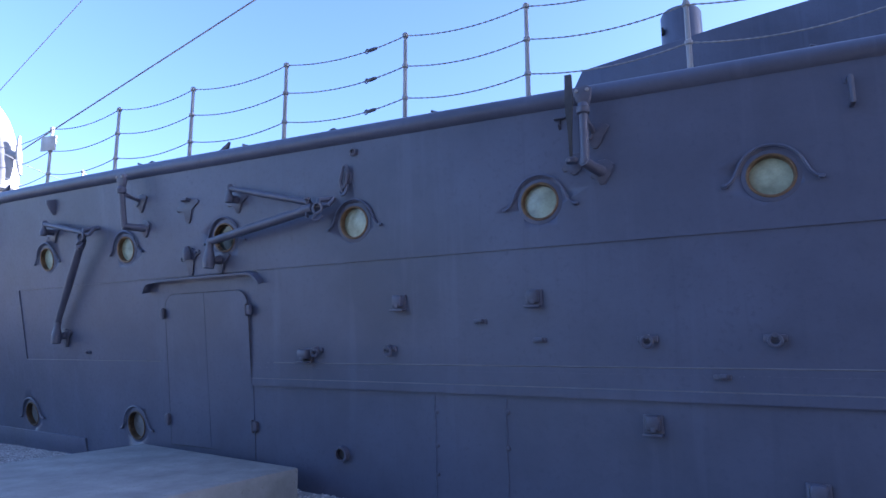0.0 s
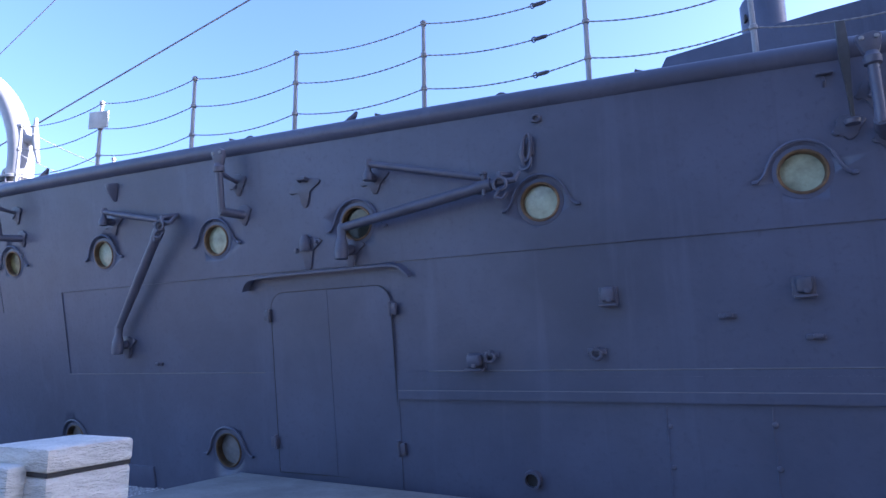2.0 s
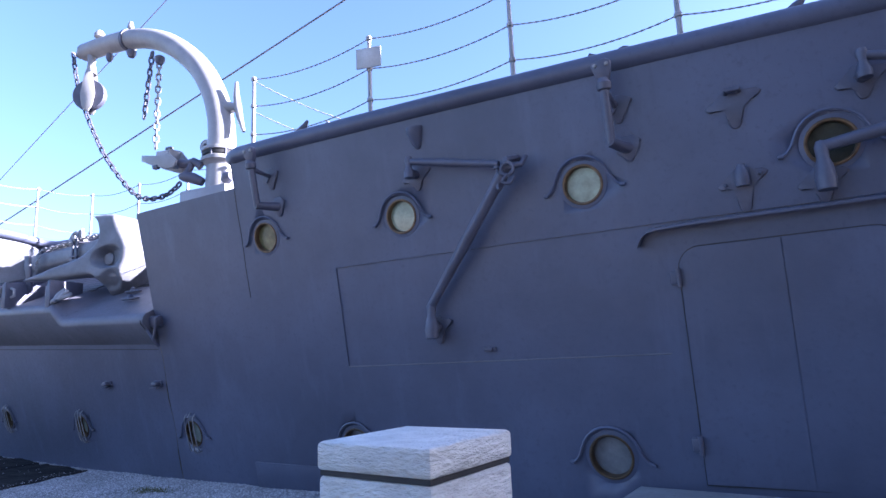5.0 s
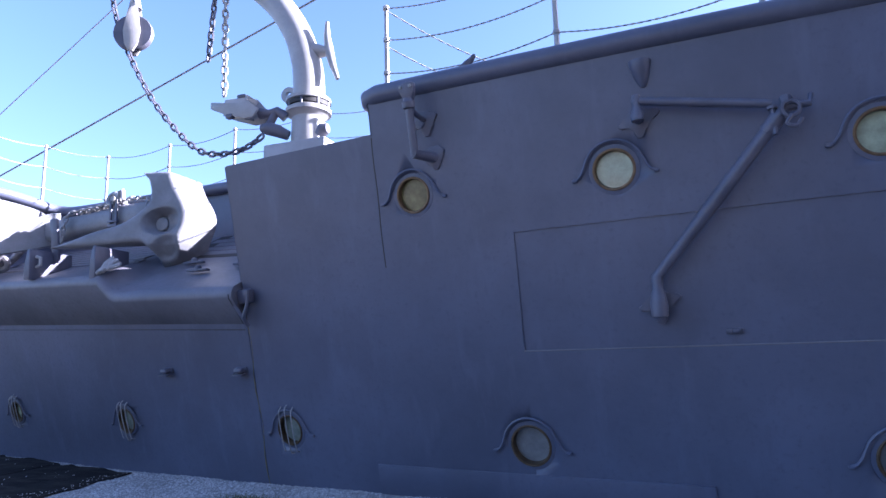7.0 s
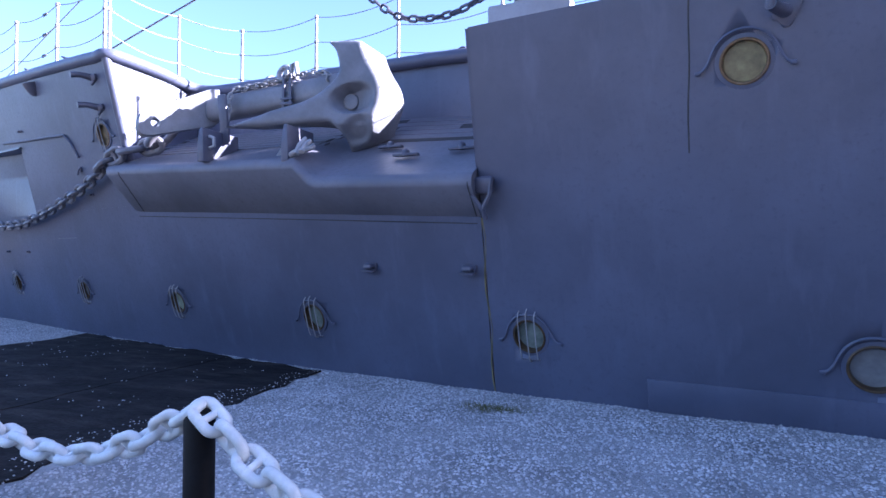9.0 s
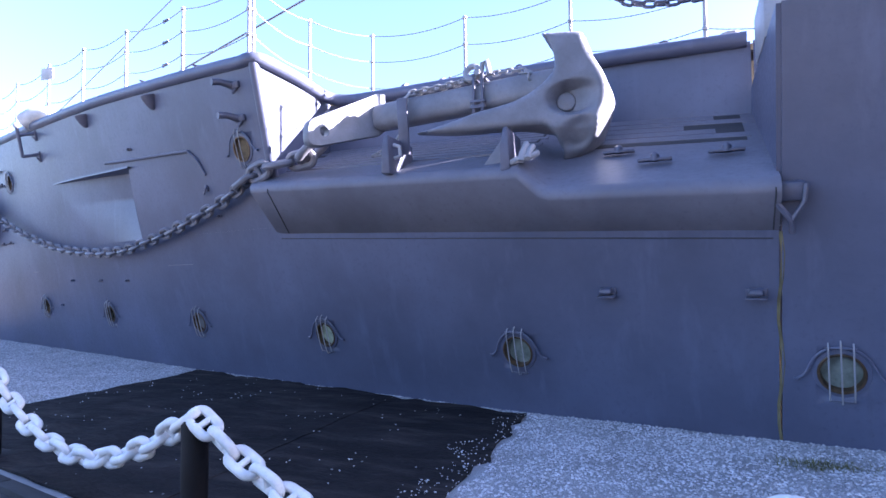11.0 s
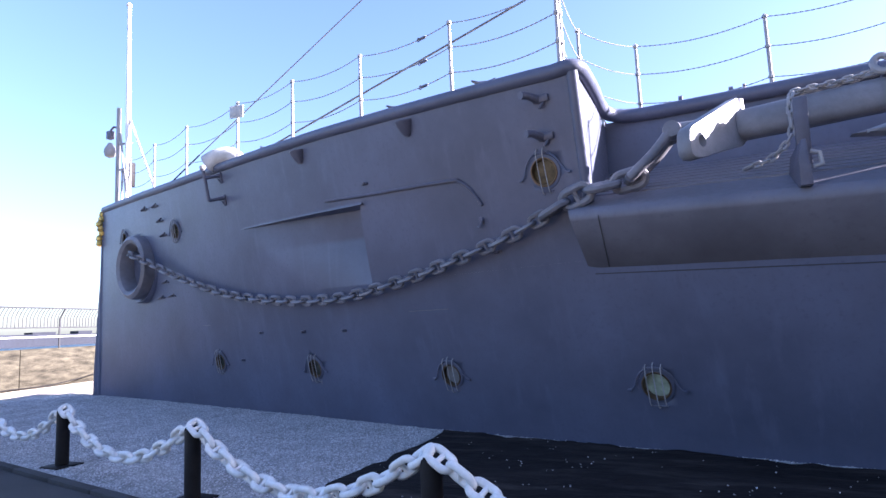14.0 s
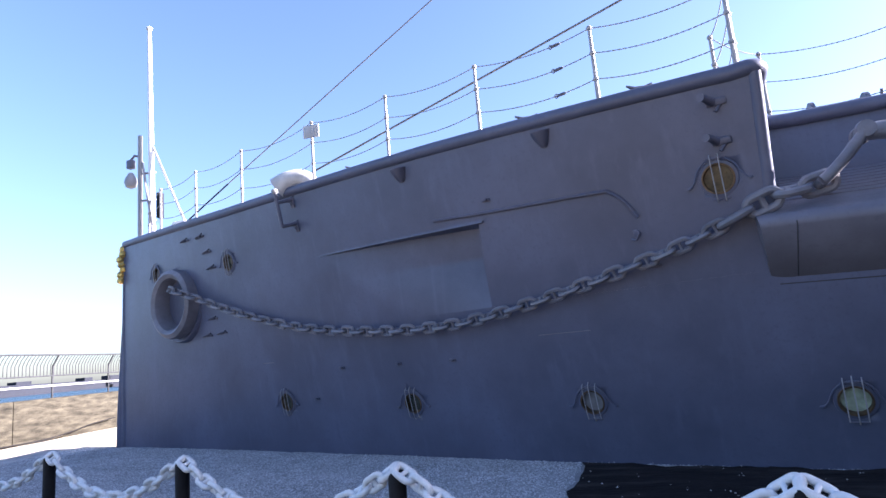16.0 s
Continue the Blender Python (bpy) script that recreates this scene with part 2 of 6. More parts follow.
def on_hull(x, z, out=0.0):
    """A frame on the hull: x aft along it, y inboard, z up along it."""
    n = hull_normal(x, z)
    t = V(1, (hull(x + .01, z) - hull(x - .01, z)) / .02, 0).normalized()
    y = -n
    up = t.cross(y).normalized()
    m = Matrix((t, y, up)).transposed().to_4x4()
    m.translation = V(x, hull(x, z), z) + n * out
    return m

# ---- ground, gravel, pavement, sea wall, sea ----
def post_line(x):
    return 3.10 - 0.2067 * (x + 13.02)


def sheet(name, pts, z, mat, label, category, thick=0.0):
    bm = B()
    top = [bm.verts.new((x, y, z)) for x, y in pts]
    bm.faces.new(top)
    if thick:
        low = [bm.verts.new((x, y, z - thick)) for x, y in pts]
        n = len(pts)
        bm.faces.new(low[::-1])
        for i in range(n):
            bm.faces.new((top[i], low[i], low[(i + 1) % n], top[(i + 1) % n]))
    return solo(name, bm, mat, label, category, kind="structure", smooth=False)


WALL_A, WALL_B = V(-34.0, -4.0, 0), V(-44.5, 36.0, 0)         # the sea wall's foot
sheet("ground", [(-34.0, -4.0), (-14, -90), (3000, -900), (3000, 3000), (-200, 3000), (-44.5, 36.0)], -0.02, PLAZA, "pale worn concrete ground round the ship", "ground")
sheet("water", [(-34.5, -4.0), (-16, -90), (-400, -4500), (-4500, -4500), (-4500, 4500), (-250, 4500), (-45, 36.0)], -1.6, SEA, "blue sea beyond the sea wall", "sea")
bm = B()
box(bm, (-520.0, 380.0, 2.0), (14.0, 900.0, 9.0), 0.3, Matrix.Rotation(radians(32), 4, "Z"))
for k in range(9):
    box(bm, (-560.0 + 12 * math.sin(k * 2.3), 150.0 + 46 * k, 6.0), (12.0, 14.0 + 6 * math.sin(k * 1.9), 8.0 + 3 * math.sin(k * 3.1)), 0.1)
solo("backdrop", bm, SHORE, "hazy grey far shore with low buildings across the sea", "shore", kind="structure", smooth=False)
# the wide unseen part aft is added to cut ground bounce on the hull
sheet("pavement", [(-33, 6.35), (-33, 2.0), (-20, -0.6), (-15, -1.6), (-8, -4.0), (-7, -6), (-7, -45), (60, -45), (60, 3.0), (9, post_line(9) + 1.0), (-8.5, post_line(-8.5) - 0.42)] + [(x, post_line(x) - 0.42) for x in (-12, -20, -28)], 0.0, ASPHALT, "dark grey asphalt footpath beside the ship", "footpath", 0.018)


def slope(x):
    """Height of the gravel where it meets the hull."""
    return lerp([(-32, 0.13), (-26, 0.10), (-21, 0.06), (-15, 0.05), (-12.5, 0.09), (-8, 0.15), (9, 0.18)], x)


def gravel_z(x, y):
    e = post_line(x) - 0.25
    t = max(0.0, min(1.0, (y - e) / max(0.5, hull(x, 0.1) - e)))
    return 0.02 + (slope(x) - 0.02) * t + 0.012 * noise.noise((x * 1.7, y * 1.7, 0.3)) + 0.006 * noise.noise((x * 5, y * 5, 2.3))


bm = B()
nx, ny = 190, 26
grid = []
for i in range(nx + 1):
    x = -34.5 + 44.0 * i / nx
    e = post_line(x) - 0.30 if x < -8.4 else lerp([(-8.4, post_line(-8.4) - 0.30), (-7.6, 2.35), (9, 1.7)], x)
    h = hull(x, 0.1) + 0.15 if x > -31.8 else 11.3
    grid.append([bm.verts.new((x, e + (h - e) * j / ny, gravel_z(x, e + (h - e) * j / ny))) for j in range(ny + 1)])
for i in range(nx):
    for j in range(ny):
        bm.faces.new((grid[i][j], grid[i + 1][j], grid[i + 1][j + 1], grid[i][j + 1]))
gravel = solo("gravel_bed", bm, GRAVEL, "bed of pale grey crushed gravel along the hull", "gravel", kind="structure")

# loose stones
def stones(count, seed, x0, x1, size, region, lift=0.0):
    rng = np.random.default_rng(seed)
    base = np.array([(1, 0, 0), (-1, 0, 0), (0, 1, 0), (0, -1, 0), (0, 0, 1), (0, 0, -1)], float)
    faces = np.array([(0, 2, 4), (2, 1, 4), (1, 3, 4), (3, 0, 4), (2, 0, 5), (1, 2, 5), (3, 1, 5), (0, 3, 5)])
    vs, fs, k = [], [], 0
    while k < count:
        x = rng.uniform(x0, x1)
        lo = post_line(x) - 0.28 if x < -8 else 2.4
        y = rng.uniform(lo, hull(x, 0.1) + 0.03)
        if not region(x, y):
            continue
        r = size * rng.uniform(0.6, 1.35)
        q = base * (rng.uniform(0.7, 1.3, (6, 1))) * np.array([1, rng.uniform(0.6, 0.9), rng.uniform(0.45, 0.7)]) * r
        a, b = rng.uniform(0, 6.28), rng.uniform(-0.5, 0.5)
        ca, sa, cb, sb = math.cos(a), math.sin(a), math.cos(b), math.sin(b)
        q = q @ np.array([[1, 0, 0], [0, cb, -sb], [0, sb, cb]]) @ np.array([[ca, -sa, 0], [sa, ca, 0], [0, 0, 1]])
        vs.append(q + (x, y, gravel_z(x, y) + lift + r * 0.18))
        fs.append(faces + 6 * k)
        k += 1
    me = bpy.data.meshes.new("stones")
    me.from_pydata(np.concatenate(vs).tolist(), [], np.concatenate(fs).tolist())
    me.materials.append(STONES)
    return me


def tar_gap(x):
    """How far the sheets' ragged edge stays clear of the hull."""
    return 0.07 + max(-0.05, 0.10 * noise.noise((x * 1.3, 4, 2)) + 0.05 * noise.noise((x * 5.1, 1, 6))) + 0.05 * max(0.0, x + 16.6)


def on_tar(x, y):
    t = (hull(x, 0.1) - y)
    if t < tar_gap(x) - 0.015:
        return False
    return -20.75 + 0.03 * t + 0.15 * noise.noise((0, y * 2, 1)) < x < -14.95 + 0.05 * t + 0.15 * noise.noise((3, y * 2, 1))


st = new("gravel_stones", stones(150000, 5, -33.5, -7.0, 0.013, lambda x, y: not on_tar(x, y)))
tagged(st, "loose pale grey angular gravel stones", "gravel", kind="stuff")
st = new("gravel_stones", stones(16000, 6, -7.6, 1.0, 0.018, lambda x, y: True))
tagged(st, "loose pale grey angular gravel stones", "gravel", kind="stuff")
st = new("stray_stones", stones(450, 7, -20.8, -14.7, 0.0095, lambda x, y: on_tar(x, y) and (x > -15.15 + 0.25 * noise.noise((y * 2, 1, 5)) or (noise.noise((x * 2.3, y * 2.3, 4)) > 0.1 and noise.noise((x * 40, y * 40, 8)) > 0.35)), 0.03))
tagged(st, "white gravel stones strewn over the black sheet", "gravel", kind="stuff")

# black sheets laid over the gravel beside the anchor bed
tar = thing("tar_sheets", (0, 0, 0), "black weathered tar sheets laid over the gravel", "ground cover", kind="structure")
for x0, x1, lift in ((-20.72, -18.62, 0.016), (-18.66, -16.74, 0.024), (-16.78, -14.96, 0.018)):
    bm = B()
    rows_ = []
    for i in range(29):
        x = x0 + (x1 - x0) * i / 28
        row = []
        for j in range(25):
            t = j / 24
            xx = x + (0.03 if x < -18 else 0.05) * (1 - t) * 3
            if i in (0, 28):
                xx += (0.14 if x < -20 or x > -15.5 else 0.04) * noise.noise((x, j * 0.6, 2)) + (0.05 if x < -20 or x > -15.5 else 0.0) * noise.noise((x, j * 1.9, 7))
            yy = post_line(xx) - 0.22 + (hull(xx, 0.1) - tar_gap(xx) - post_line(xx) + 0.22) * t
            curl = max(0.0, 0.022 * noise.noise((xx * 4.0, 2, 3))) if j == 24 else 0.0
            row.append(bm.verts.new((xx, yy, gravel_z(xx, yy) + lift + curl + 0.014 * noise.noise((xx * 2.2, yy * 2.2, 9)))))
        rows_.append(row)
    for i in range(28):
        for j in range(24):
            bm.faces.new((rows_[i][j], rows_[i + 1][j], rows_[i + 1][j + 1], rows_[i][j + 1]))
    ge = bmesh.ops.extrude_face_region(bm, geom=list(bm.faces))
    bmesh.ops.translate(bm, vec=(0, 0, -0.02), verts=[v for v in ge["geom"] if isinstance(v, bmesh.types.BMVert)])
    part("sheet", bm, TAR, tar)

# kerb between gravel and path
kerb = thing("kerb", (0, 0, 0), "low dark concrete kerb edging the gravel", "kerb", kind="structure")
for i in range(24):
    x = -33 + i * 1.0
    a, b = V(x + 0.006, post_line(x) - 0.36, 0.0), V(x + 0.994, post_line(x + 0.994) - 0.36, 0.0)
    bm = B()
    box(bm, (a + b) / 2 + V(0, 0, 0.0), ((b - a).length, 0.12, 0.09), 0.012, Matrix.Rotation(math.atan2(b.y - a.y, b.x - a.x), 4, "Z"))
    part("kerbstone", bm, ASPHALT, kerb)

# sea wall with a railing of bent bars
u = (WALL_B - WALL_A).normalized()
nrm = V(-u.y, u.x, 0)
wall = thing("sea_wall", (0, 0, 0), "stained tan concrete sea wall", "wall", kind="structure")
L = (WALL_B - WALL_A).length
for i in range(7):
    bm = B()
    ln = L / 7
    box(bm, WALL_A + u * (ln * (i + 0.5)) + nrm * 0.25 + V(0, 0, 0.65), (ln - 0.02, 0.5, 1.34), 0.03, Matrix.Rotation(math.atan2(u.y, u.x), 4, "Z"))
    part("wall_panel", bm, SEAWALL, wall)
rail = thing("sea_railing", (0, 0, 0), "pale steel railing with inward-bent bars on the sea wall", "railing")
for i in range(11):
    s = 8.0 + i * 2.9
    bm = B()
    o = WALL_A + u * s + nrm * 0.25
    tube(bm, spline([o + V(0, 0, 1.3), o + V(0, 0, 2.3), o + V(0, 0, 2.4) - nrm * 0.03, o + V(0, 0, 2.73) - nrm * 0.22], 4), 0.032, 8)
    part("post", bm, RAIL, rail)
for h, w, r in ((1.72, 0, 0.03), (2.73, -0.22, 0.026), (2.05, 0, 0.02)):
    bm = B()
    tube(bm, [WALL_A + u * 7 + nrm * (0.25 + w) + V(0, 0, h), WALL_A + u * 38 + nrm * (0.25 + w) + V(0, 0, h)], r, 8)
    part("rail_bar", bm, VENT if h < 2 else RAIL, rail)
bmb = B()
tube(bmb, [V(0, 0, 0), V(0, 0, 0.33), -nrm * 0.09 + V(0, 0, 0.52), -nrm * 0.22 + V(0, 0, 0.68)], 0.012, 5)
me_bar = mesh_of("bar", bmb, RAIL)
for i in range(190):
    ob = new("bar", me_bar)
    ob.parent = rail
    ob.location = WALL_A + u * (9 + i * 0.15) + nrm * 0.25 + V(0, 0, 2.05)
# foot path cable along the wall
bm = B()
tube(bm, spline([WALL_A + u * (15 + k * 1.2) - nrm * (0.25 + 0.12 * math.sin(k * 2.1)) + V(0, 0, 0.05 + 0.11 * max(0, k - 3)) for k in range(7)], 4), 0.02, 6)
solo("cable", bm, BLACK, "dark cable lying along the foot of the sea wall", "cable")

# concrete landing under the cargo door
bm = B()
t = V(2.77, -0.51, 0).normalized()
n_ = V(-t.y, t.x, 0)
c = V(-5.28, 5.47, 0) - n_ * 1.15
box(bm, (c.x, c.y, 0.225), (2.8, 2.3, 0.45), 0.025, Matrix.Rotation(math.atan2(t.y, t.x), 4, "Z"))
solo("landing_slab", bm, CONC, "low weathered concrete landing below the hull door", "landing")

# ---- the ship ----
ship = thing("warship", (0, 0, 0), "grey painted steel battleship bow set in gravel", "ship")


def plate(x0, x1, lo, hi, out, nx=24, nz=8, dip=None, name="hull_plate", thick=0.06, mat=None):
    """A slab of hull between x0 and x1 and between the heights lo(x) and hi(x), proud by out; dip pushes it inboard."""
    f = lambda h, x: h(x) if callable(h) else h
    bm = B()
    sides = []
    for o in (out, out - thick):
        rows_ = []
        for i in range(nx + 1):
            x = x0 + (x1 - x0) * i / nx
            a, b = f(lo, x), f(hi, x)
            row = []
            for j in range(nz + 1):
                z = a + (b - a) * j / nz
                d = dip(i / nx, j / nz) if dip else 0
                y = hull(x, z) - o + d
                if x < -31.2:
                    y = min(y, axis_y(x) - 0.02)
                row.append(bm.verts.new((x, y, z)))
            rows_.append(row)
        sides.append(rows_)
    A, C = sides
    for i in range(nx):
        for j in range(nz):
            bm.faces.new((A[i][j], A[i + 1][j], A[i + 1][j + 1], A[i][j + 1]))
            bm.faces.new((C[i][j + 1], C[i + 1][j + 1], C[i + 1][j], C[i][j]))
    for i in range(nx):
        bm.faces.new((A[i][0], C[i][0], C[i + 1][0], A[i + 1][0]))
        bm.faces.new((A[i][nz], A[i + 1][nz], C[i + 1][nz], C[i][nz]))
    for j in range(nz):
        bm.faces.new((A[0][j], A[0][j + 1], C[0][j + 1], C[0][j]))
        bm.faces.new((A[nx][j], C[nx][j], C[nx][j + 1], A[nx][j + 1]))
    return part(name, bm, mat or HULL, ship)


BED_LOW = lambda x: lerp([(-18.4, 2.12), (-12.6, 1.86)], x)      # lower edge of the anchor bed's apron
plate(-9.5, 9.0, 2.485, lambda x: rail_z(x), 0.013, 60, 8)
plate(-9.5, 9.0, 1.472, 2.485, 0.0, 60, 6)
plate(-9.5, -4.72, -0.1, 1.472, 0.013, 20, 8)
plate(-4.72, 9.0, 1.42, 1.472, 0.006, 40, 1)
plate(-4.72, 9.0, 1.30, 1.42, 0.011, 40, 1)
plate(-4.72, 9.0, 1.225, 1.30, 0.034, 40, 1)
plate(-4.72, 9.0, -0.1, 1.225, 0.006, 40, 6)
plate(-10.80, -9.5, -0.1, lambda x: rail_z(x), 0.013, 8, 14)
plate(-12.64, -10.80, -0.1, 2.50, 0.013, 8, 10)
plate(-12.64, -10.80, 2.50, 3.53, 0.006, 8, 6)
plate(-18.26, -12.66, -0.1, BED_LOW, 0.0, 24, 10)
plate(-31.8, -18.26, -0.1, 2.20, 0.0, 60, 10)
def pocket(a, b):
    """The recess deepens aft and upwards from a slanting line."""
    start = 0.53 * (1 - b)
    return 0.26 * max(0.0, (a - start) / (1 - start)) * min(1.0, b * 1.6)


LIP = lambda x: lerp([(-24.75, 3.41), (-21.70, 3.325)], x)
plate(-31.8, -18.26, LIP, lambda x: rail_z(x), 0.0, 60, 8)
plate(-21.70, -18.26, 2.20, LIP, 0.006, 16, 8)
plate(-31.8, -24.75, 2.20, LIP, 0.0, 36, 8)
plate(-24.75, -21.70, 2.20, LIP, 0.0, 40, 24, dip=pocket, name="recess_plate")
# sides of the recess
bm = B()
for xs in (-21.70,):
    box(bm, (xs + 0.013, hull(xs, 2.78) + 0.29, 2.77), (0.024, 0.56, 1.06), 0, Matrix.Rotation(math.atan(-0.27 * 0.3), 4, "Z") @ Matrix.Rotation(radians(15), 4, "X"))
part("recess_edge", bm, HULL, ship)
bm = B()
a = [bm.verts.new((x, hull(x, 3.40) - 0.05 * min(1, (x + 24.9) * 0.7), LIP(x) - 0.01)) for x in np.linspace(-24.85, -21.62, 14)]
b = [bm.verts.new((v.co.x, hull(v.co.x, 3.4) + 0.58, LIP(v.co.x) - 0.005)) for v in a]
a2 = [bm.verts.new(v.co + V(0, 0, 0.03)) for v in a]
b2 = [bm.verts.new(v.co + V(0, 0, 0.03)) for v in b]
for i in range(13):
    for P, Q in ((a, b), (b, b2), (b2, a2), (a2, a)):
        bm.faces.new((P[i], P[i + 1], Q[i + 1], Q[i]))
part("recess_lip", bm, HULL, ship)
# far side of the hull
bm = B()
rows_ = []
for i in range(61):
    x = -31.8 + 40.8 * i / 60
    rows_.append([bm.verts.new((x, max(far(x, z), axis_y(x) + 0.02), z)) for z in [(-0.1 + (rail_z(x) + 0.1) * j / 6) for j in range(7)]])
for i in range(60):
    for j in range(6):
        bm.faces.new((rows_[i][j], rows_[i][j + 1], rows_[i + 1][j + 1], rows_[i + 1][j]))
bmesh.ops.solidify(bm, geom=list(bm.faces), thickness=0.05)
part("far_side", bm, HULL, ship)
# stem bar
bm = B()
tube(bm, [(-31.83, 11.2, -0.1), (-31.85, 11.2, 2.4), (-31.83, 11.2, 4.95)], 0.05, 10)
part("stem_bar", bm, HULL, ship)
bm = B()
prism(bm, [(-31.78, -0.1), (-32.06, -0.1), (-32.02, 0.9), (-31.95, 2.0), (-31.87, 3.2), (-31.78, 4.6)], 11.165, 11.235, 0.02)
part("ram_stem", bm, HULL, ship)


def back_y(x):
    """The wall behind the anchor bed."""
    return lerp([(-18.3, 8.42), (-14.1, 8.17), (-12.65, 8.12), (-10.75, 8.1)], x)


def back_z(x):
    return lerp([(-18.3, 4.08), (-14.1, 4.08), (-12.65, 4.06), (-10.75, 4.0)], x)


# deck
bm = B()
def deck_strip(x0, x1, near, n=20, dz=-0.05, height=rail_z):
    rows_ = []
    for i in range(n + 1):
        x = x0 + (x1 - x0) * i / n
        rows_.append([bm.verts.new((x, near(x) + (max(far(x, 3.9), axis_y(x) + 0.03) - near(x)) * j / 6, height(x) + dz)) for j in range(7)])
    for i in range(n):
        for j in range(6):
            bm.faces.new((rows_[i][j], rows_[i + 1][j], rows_[i + 1][j + 1], rows_[i][j + 1]))
deck_strip(-31.85, -18.26, lambda x: min(hull(x, 4.3) + 0.02, axis_y(x)))
deck_strip(-18.26, -12.66, lambda x: back_y(x) + 0.02, height=back_z, dz=-0.03)
deck_strip(-12.66, -10.81, lambda x: 8.12, height=back_z, dz=-0.03, n=3)
deck_strip(-10.81, 9.0, lambda x: hull(x, 3.9) + 0.02)
bmesh.ops.solidify(bm, geom=list(bm.faces), thickness=0.06)
part("deck", bm, DECKM, ship)


def wall_strip(name, pts, lo, hi, thick, mat=HULL):
    bm = B()
    for (p, q), (l0, l1), (h0, h1) in zip(zip(pts, pts[1:]), zip(lo, lo[1:]), zip(hi, hi[1:])):
        d = (V(*q) - V(*p)).normalized()
        n = V(-d.y, d.x) * thick
        vs = [bm.verts.new((x + e * n.x, y + e * n.y, z)) for e in (0, 1) for x, y, z in ((*p, l0), (*q, l1), (*q, h1), (*p, h0))]
        for idx in ((0, 1, 2, 3), (7, 6, 5, 4), (0, 4, 5, 1), (1, 5, 6, 2), (2, 6, 7, 3), (3, 7, 4, 0)):
            bm.faces.new([vs[i] for i in idx])
    return part(name, bm, mat, ship, smooth=False)


xs = [-18.24, -12.66]
wall_strip("bed_back_wall", [(x, back_y(x) + 0.06) for x in xs], [2.3] * 2, [back_z(x) for x in xs], -0.04)
def cross_wall(name, x, thick, lo, hi, y_in, hi_in):
    """A wall across the ship whose outer edge follows the hull's slope."""
    bm = B()
    prof = [(hull(x, z) + 0.012, z) for z in np.linspace(lo, hi, 7)] + [(y_in, hi_in), (y_in, lo)]
    f = [[bm.verts.new((x + e, y, z)) for y, z in prof] for e in (0, thick)]
    bm.faces.new(f[0]), bm.faces.new(f[1][::-1])
    for i in range(len(prof)):
        j = (i + 1) % len(prof)
        bm.faces.new((f[0][i], f[0][j], f[1][j], f[1][i]))
    part(name, bm, HULL, ship, smooth=False)


cross_wall("bed_end_wall", -18.27, 0.035, 2.0, 4.18, 8.44, 4.10)
cross_wall("bed_aft_wall", -12.675, 0.04, 1.9, 3.528, 8.12, 3.528)
wall_strip("deck_step", [(-10.805, hull(-10.80, 3.7) + 0.03), (-10.805, 8.1)], [3.5, 3.5], [3.86, 3.95], -0.02)
wall_strip("davit_flat_back", [(-12.64, 8.12), (-10.82, 8.1)], [3.4, 3.4], [4.05, 4.0], -0.03)
# the flat on which the davit stands
bm = B()
vs = [(-12.64, hull(-12.64, 3.5)), (-10.81, hull(-10.81, 3.5)), (-10.81, 8.1), (-12.64, 8.12)]
top = [bm.verts.new((x, y, 3.532)) for x, y in vs]
low = [bm.verts.new((x, y, 3.49)) for x, y in vs]
bm.faces.new(top), bm.faces.new(low[::-1])
for i in range(4):
    bm.faces.new((top[i], low[i], low[(i + 1) % 4], top[(i + 1) % 4]))
part("davit_flat", bm, HULL, ship, smooth=False)

# anchor bed: ribbed sloping shelf with a rounded lip and an apron below it
def lip(x):
    """y and z of the bed's outer edge."""
    y = lerp([(-18.5, 6.95), (-14.78, 6.25), (-14.6, 6.26), (-12.66, 6.05)], x)
    z = lerp([(-18.5, 2.755), (-14.80, 2.565), (-14.56, 2.345), (-12.66, 2.275)], x)
    return y, z


def bed_in(x):
    return back_y(x), lerp([(-18.4, 3.40), (-14.1, 3.33), (-12.66, 3.26)], x)


bm = B()
prev = None
cols = [-18.47 + (18.47 - 14.80) * i / 14 for i in range(15)] + [-14.74, -14.67, -14.60, -14.5] + [-14.3 + (14.3 - 12.66) * i / 7 for i in range(8)]
for x in cols:
    y, z = lip(x)
    by, bz = bed_in(x)
    zl = BED_LOW(x)
    yl = hull(x, zl)
    ring = [(yl + 0.02, zl - 0.01), (yl - 0.012, zl)]
    R = 0.11        # soft rolled edge
    ring += [(y + R - R * math.cos(q), z - R + R * math.sin(q)) for q in np.linspace(radians(-25), radians(72), 8)]
    y1, z1 = ring[-1]
    for k in range(1, 7):
        t = k / 6
        ring.append((y1 + (by - y1) * t, z1 + (bz - z1) * t))
    if x == cols[0]:        # the fore end is cut back below, towards the side
        shift = [0.10 * max(0.0, min(1.0, (z - b) / (z - zl))) for a, b in ring]
    else:
        shift = [0.0] * len(ring)
    vs = [bm.verts.new((x + e, a, b)) for (a, b), e in zip(ring, shift)]
    if prev:
        for k in range(len(vs) - 1):
            bm.faces.new((prev[k], vs[k], vs[k + 1], prev[k + 1]))
    else:
        bm.faces.new(vs)
    prev = vs
bm.faces.new(prev[::-1])
part("anchor_bed", bm, BEDP, ship, "sloping steel shelf under the anchor")
